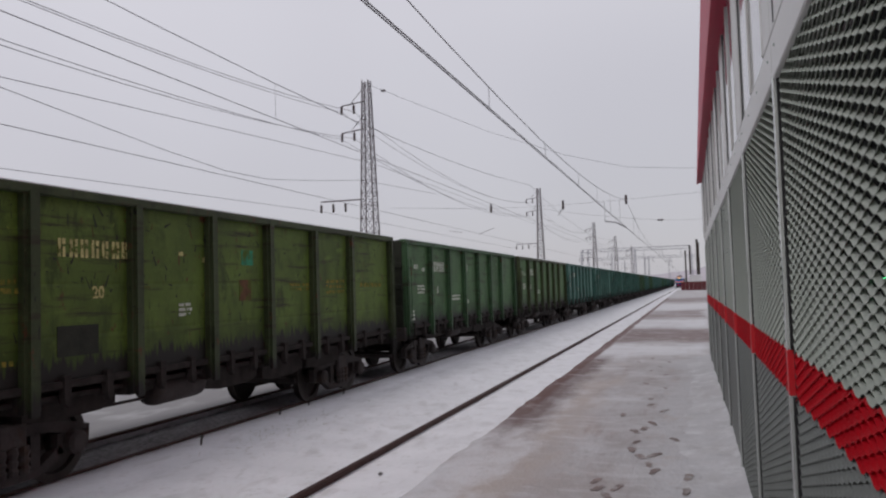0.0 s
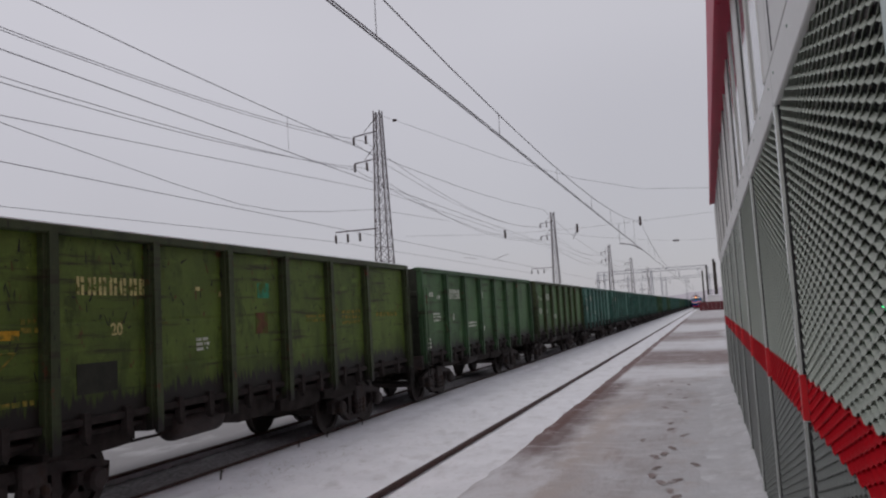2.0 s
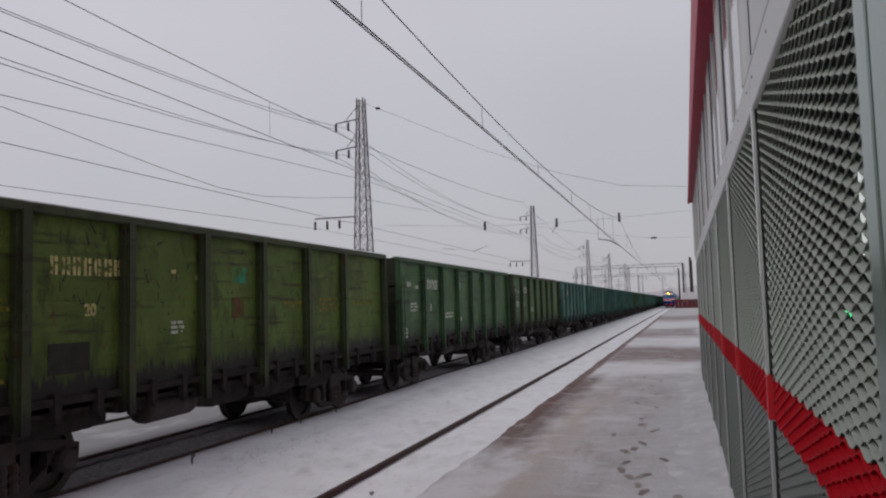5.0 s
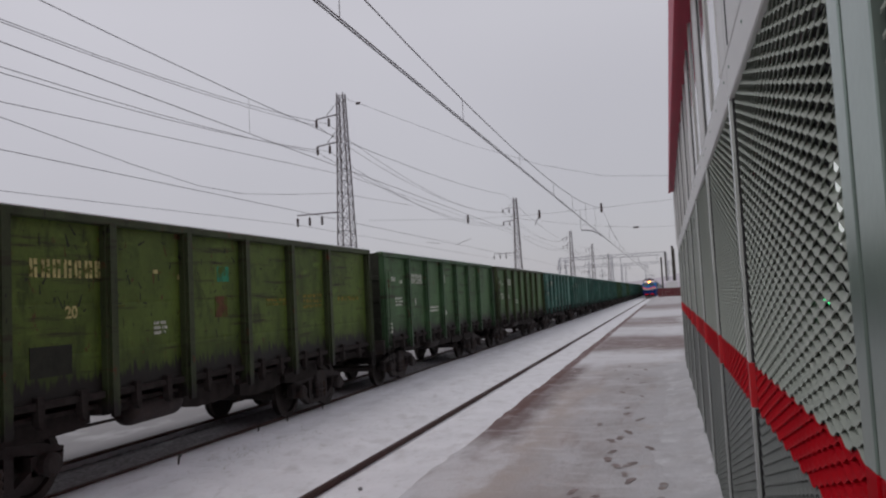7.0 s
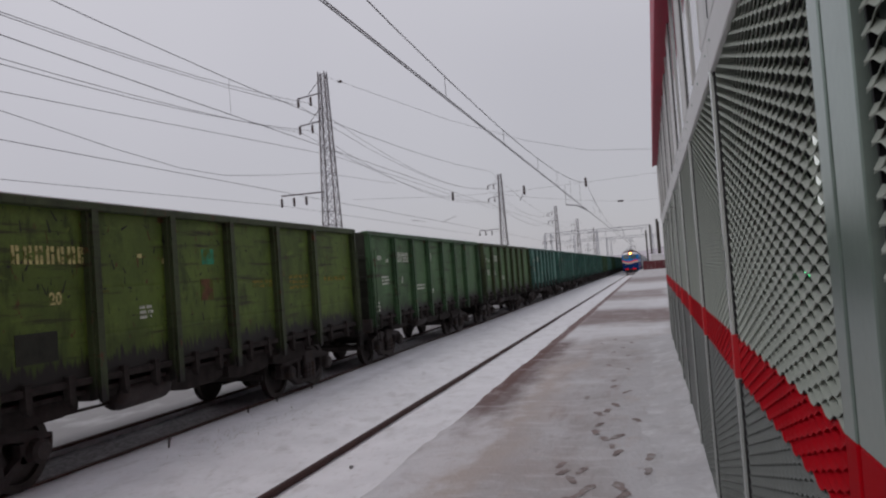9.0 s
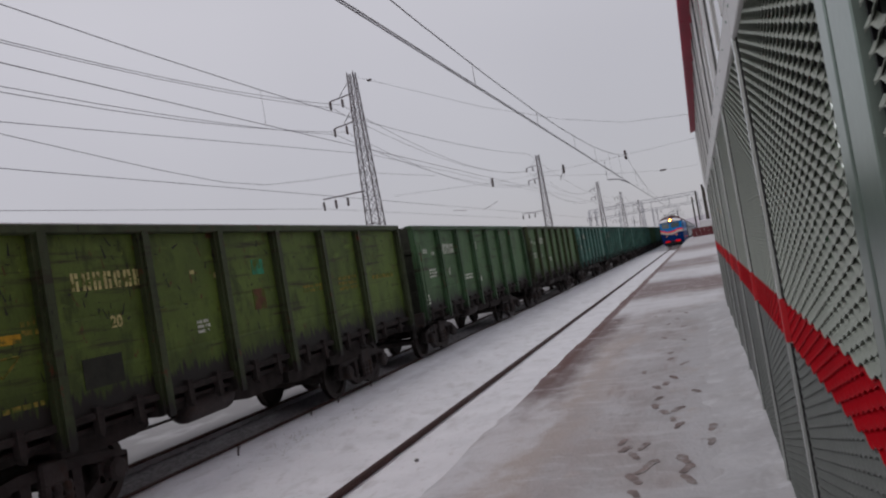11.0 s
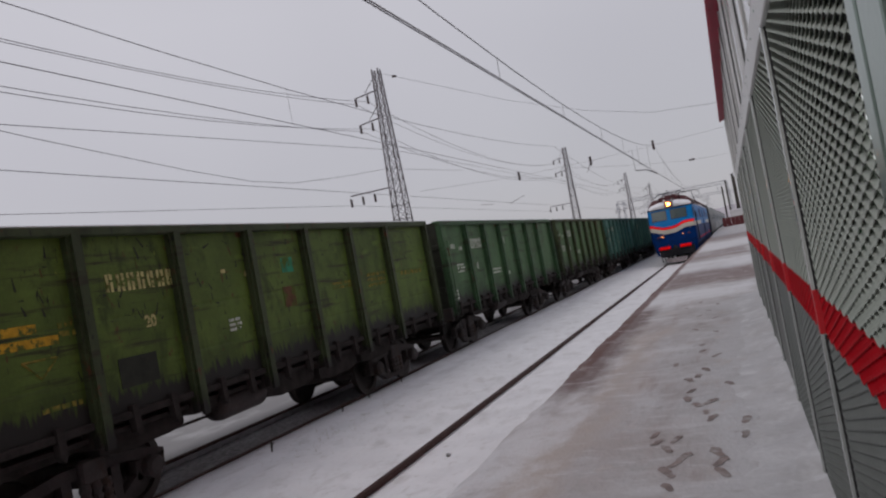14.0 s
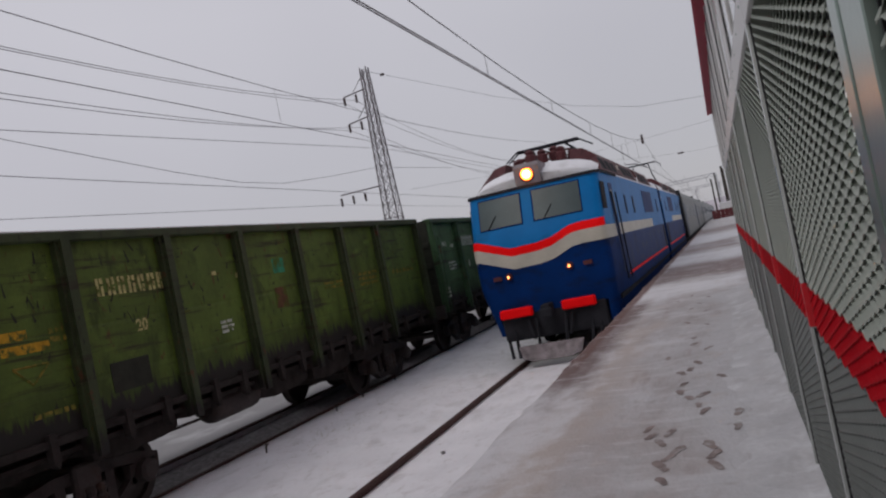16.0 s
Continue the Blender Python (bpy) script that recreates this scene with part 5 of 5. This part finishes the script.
far_span = wire([(MAST_X, 92.3, 11.5), (-3.2, 107, 10.5), (6.0, 107, 10.6)], 0.012, "cross-span wire over the tracks", sag=0.2)
wire([(TRACK_A, 49, 7.35), (-2.9, 52, 5.6)], 0.005, "hanger wire of the contact line")
for x, y, z in ((TRACK_A, 49, 7.35), (-7.3, 49, 7.25), (-11.95, 49, 7.3)):
    part("insulator_string", lathe(bmesh.new(), [(0.3, 0.02), (0.24, 0.09), (0.14, 0.05), (0.06, 0.1), (-0.04, 0.05), (-0.12, 0.1), (-0.3, 0.03)], (x, y, z), 8, "z"), INSUL, cross_span, "dark insulator string")


BEAD = [(-0.14, 0.03), (-0.1, 0.09), (-0.03, 0.05), (0.03, 0.09), (0.1, 0.05), (0.14, 0.03)]
part("insulator", lathe(bmesh.new(), BEAD, (-16.03, 41.02, 13.57), 8), INSUL, slack_span, "small dark insulator in the wire")
part("insulator", lathe(bmesh.new(), [(a * 3, r * 1.6) for a, r in BEAD], (-3.2, 107, 10.5), 8), INSUL, far_span, "small dark insulator in the wire")
for a, b in (((-14.82, 49, 6.01), (-13.94, 49, 5.86)), ((-12.83, 49, 5.69), (-11.84, 49, 6.03))):
    part("steady_arm", tube(bmesh.new(), a, b, 0.014, 6), LATTICE, cross_span, "short sloping steady arm")
bm = bmesh.new()
for a, b in (((-4.75, 49, 7.28), (-4.75, 49, 6.07)), ((-4.75, 49, 6.07), (-4.1, 49, 5.98)), ((-4.1, 49, 5.98), (TRACK_A, 49, 5.59))):
    tube(bm, a, b, 0.012 if a[2] > 7 else 0.035, 6)
part("steady_arm", bm, WIRE, cross_span, "curved steady arm over the near track")
part("steady_arm", tube(bmesh.new(), (-7.3, 49, 7.25), (-7.6, 49, 6.6), 0.02, 6), LATTICE, cross_span, "curved steady arm")


def gantry(y, x0, x1, z):
    g = base("signal_gantry", "long lattice gantry across the tracks in the haze", "gantry", "gantries", (0, y, 0))
    for x in (x0, x1, (x0 + x1) / 2):
        for d in (-0.25, 0.25):
            part("post", tube(bmesh.new(), (x + d, 0, -0.3), (x + d * 0.6, 0, z + 0.4), 0.11, 5), HAZED_STEEL, g)
    bm = bmesh.new()
    n = int((x1 - x0) / 1.0)
    for zz in (z, z + 0.7):
        tube(bm, (x0, 0, zz), (x1, 0, zz), 0.06, 4)
    for i in range(n):
        a, b = x0 + (x1 - x0) * i / n, x0 + (x1 - x0) * (i + 1) / n
        tube(bm, (a, 0, z if i % 2 else z + 0.7), (b, 0, z + 0.7 if i % 2 else z), 0.04, 4)
    part("beam", bm, HAZED_STEEL, g, "lattice crossbeam")
    for i in range(6):
        x = x0 + (x1 - x0) * (i + 0.5) / 6
        part("hanger", tube(bmesh.new(), (x, 0, z), (x, 0, z - 1.3), 0.05, 5), HAZED_STEEL, g)


gantry(190, -24.5, 0.6, 10.0)
gantry(262, -30, 3.0, 10.2)

# ---------- beyond the platform's end ----------
hoard = base("hoarding", "low dull-red hoarding at the platform's end", "hoarding", at=(0, 104, 0))
for i in range(8):
    bx("board", BRICK_RED, hoard, -0.95 + i * 0.5, -0.95 + i * 0.5 + 0.485, 0, 0.12, DECK - 0.08, 2.12)
bx("rail_top", BRICK_RED, hoard, -0.98, 3.05, -0.03, 0.15, 2.12, 2.2)
cab = base("white_kiosk", "small white kiosk behind the red hoarding", "kiosk", at=(0, 106, 0))
bx("walls", WHITEISH, cab, 0.15, 1.6, 0, 2, DECK - 0.05, 2.95, bevel=0.03)
bx("roof", SNOW, cab, 0.05, 1.7, -0.1, 2.1, 2.95, 3.08, bevel=0.03)
for x, h, r in ((-0.3, 6.2, 0.12), (0.25, 6.9, 0.12), (1.2, 7.6, 0.17), (1.38, 7.2, 0.12)):
    p = base("dark_post", "tall dark wooden post at the platform's end", "post", "dark posts", (x, 108, 0))
    part("shaft", tube(bmesh.new(), (0, 0, DECK - 0.1), (0, 0, h), r, 8, r * 0.8), WOOD, p)
    part("cap", tube(bmesh.new(), (0, 0, h), (0, 0, h + 0.12), r * 1.1, 8), IRON, p)

# woods along the horizon, the haze put into their pale base colour
bm = bmesh.new()
xs = [-1400 + 14 * i for i in range(200)]
lo = [bm.verts.new((x, 1500, -3)) for x in xs]
hi = [bm.verts.new((x, 1500, 24 + 14 * noise.noise((x * 0.006, 0, 0)) + 4 * noise.noise((x * 0.09, 1, 0)))) for x in xs]
for i in range(len(xs) - 1):
    bm.faces.new((lo[i], lo[i + 1], hi[i + 1], hi[i]))
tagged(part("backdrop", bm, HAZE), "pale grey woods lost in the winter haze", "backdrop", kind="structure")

# tufts of dead grass at the foot of the bank
rngg = random.Random(21)
bm = bmesh.new()
for i in range(120):
    x, y = rngg.gauss(-6.35, 0.28), rngg.gauss(11.6, 0.9)
    z = ground_height(x, y) - 0.01
    h, dx, dy = rngg.uniform(0.02, 0.07), rngg.uniform(-0.05, 0.05), rngg.uniform(-0.05, 0.05)
    q = [bm.verts.new(c) for c in ((x, y, z), (x + 0.006, y, z), (x + dx, y + dy, z + h))]
    bm.faces.new(q)
tagged(part("dead_grass", bm, mat("straw_grass", (0.30, 0.26, 0.14), 0.9, 0, 0.3, 20, 80, 0)), "sparse straw-coloured dead grass poking through snow", "grass", kind="stuff")

# dry stalks and a lump in the snow between the tracks
for x, y, h in ((-7.03, 10.5, 0.14), (-7.35, 13.4, 0.09), (-7.38, 14.6, 0.08), (-7.4, 16.3, 0.08)):
    bm = bmesh.new()
    tube(bm, (x, y, -0.12), (x + 0.02, y + 0.02, h), 0.014, 5)
    tube(bm, (x, y, h * 0.5), (x + 0.05, y + 0.04, h * 0.95), 0.008, 5)
    tagged(part("dry_stalk", bm, WOOD), "dry dark weed stalk sticking out of the snow", "weed", "dry stalks")
bm = bmesh.new()
bmesh.ops.create_icosphere(bm, subdivisions=2, radius=0.05, matrix=Matrix.Translation((-3.75, 9.54, -0.06)) @ Matrix.Diagonal((0.6, 0.8, 0.4, 1)))
tagged(part("clod", bm, BALLAST), "small dark clod lying on the snow", "clod")


def motions():
    """The passenger train runs in at a steady 17.9 m/s."""
    def at(t, back):
        return Matrix.Translation((TRACK_A, 15.55 + 17.9 * (16.0 - t) + back, 0))
    times = [0.5 * i for i in range(33)]
    walk(loco, [(t, at(t, 0.0)) for t in times])
    walk(helper, [(t, at(t, UNITS) @ Matrix.Rotation(math.pi, 4, "Z")) for t in times])
    for i, c in enumerate(coaches):
        walk(c, [(t, at(t, UNITS + 0.5 + 24.6 * i)) for t in times])


motions()
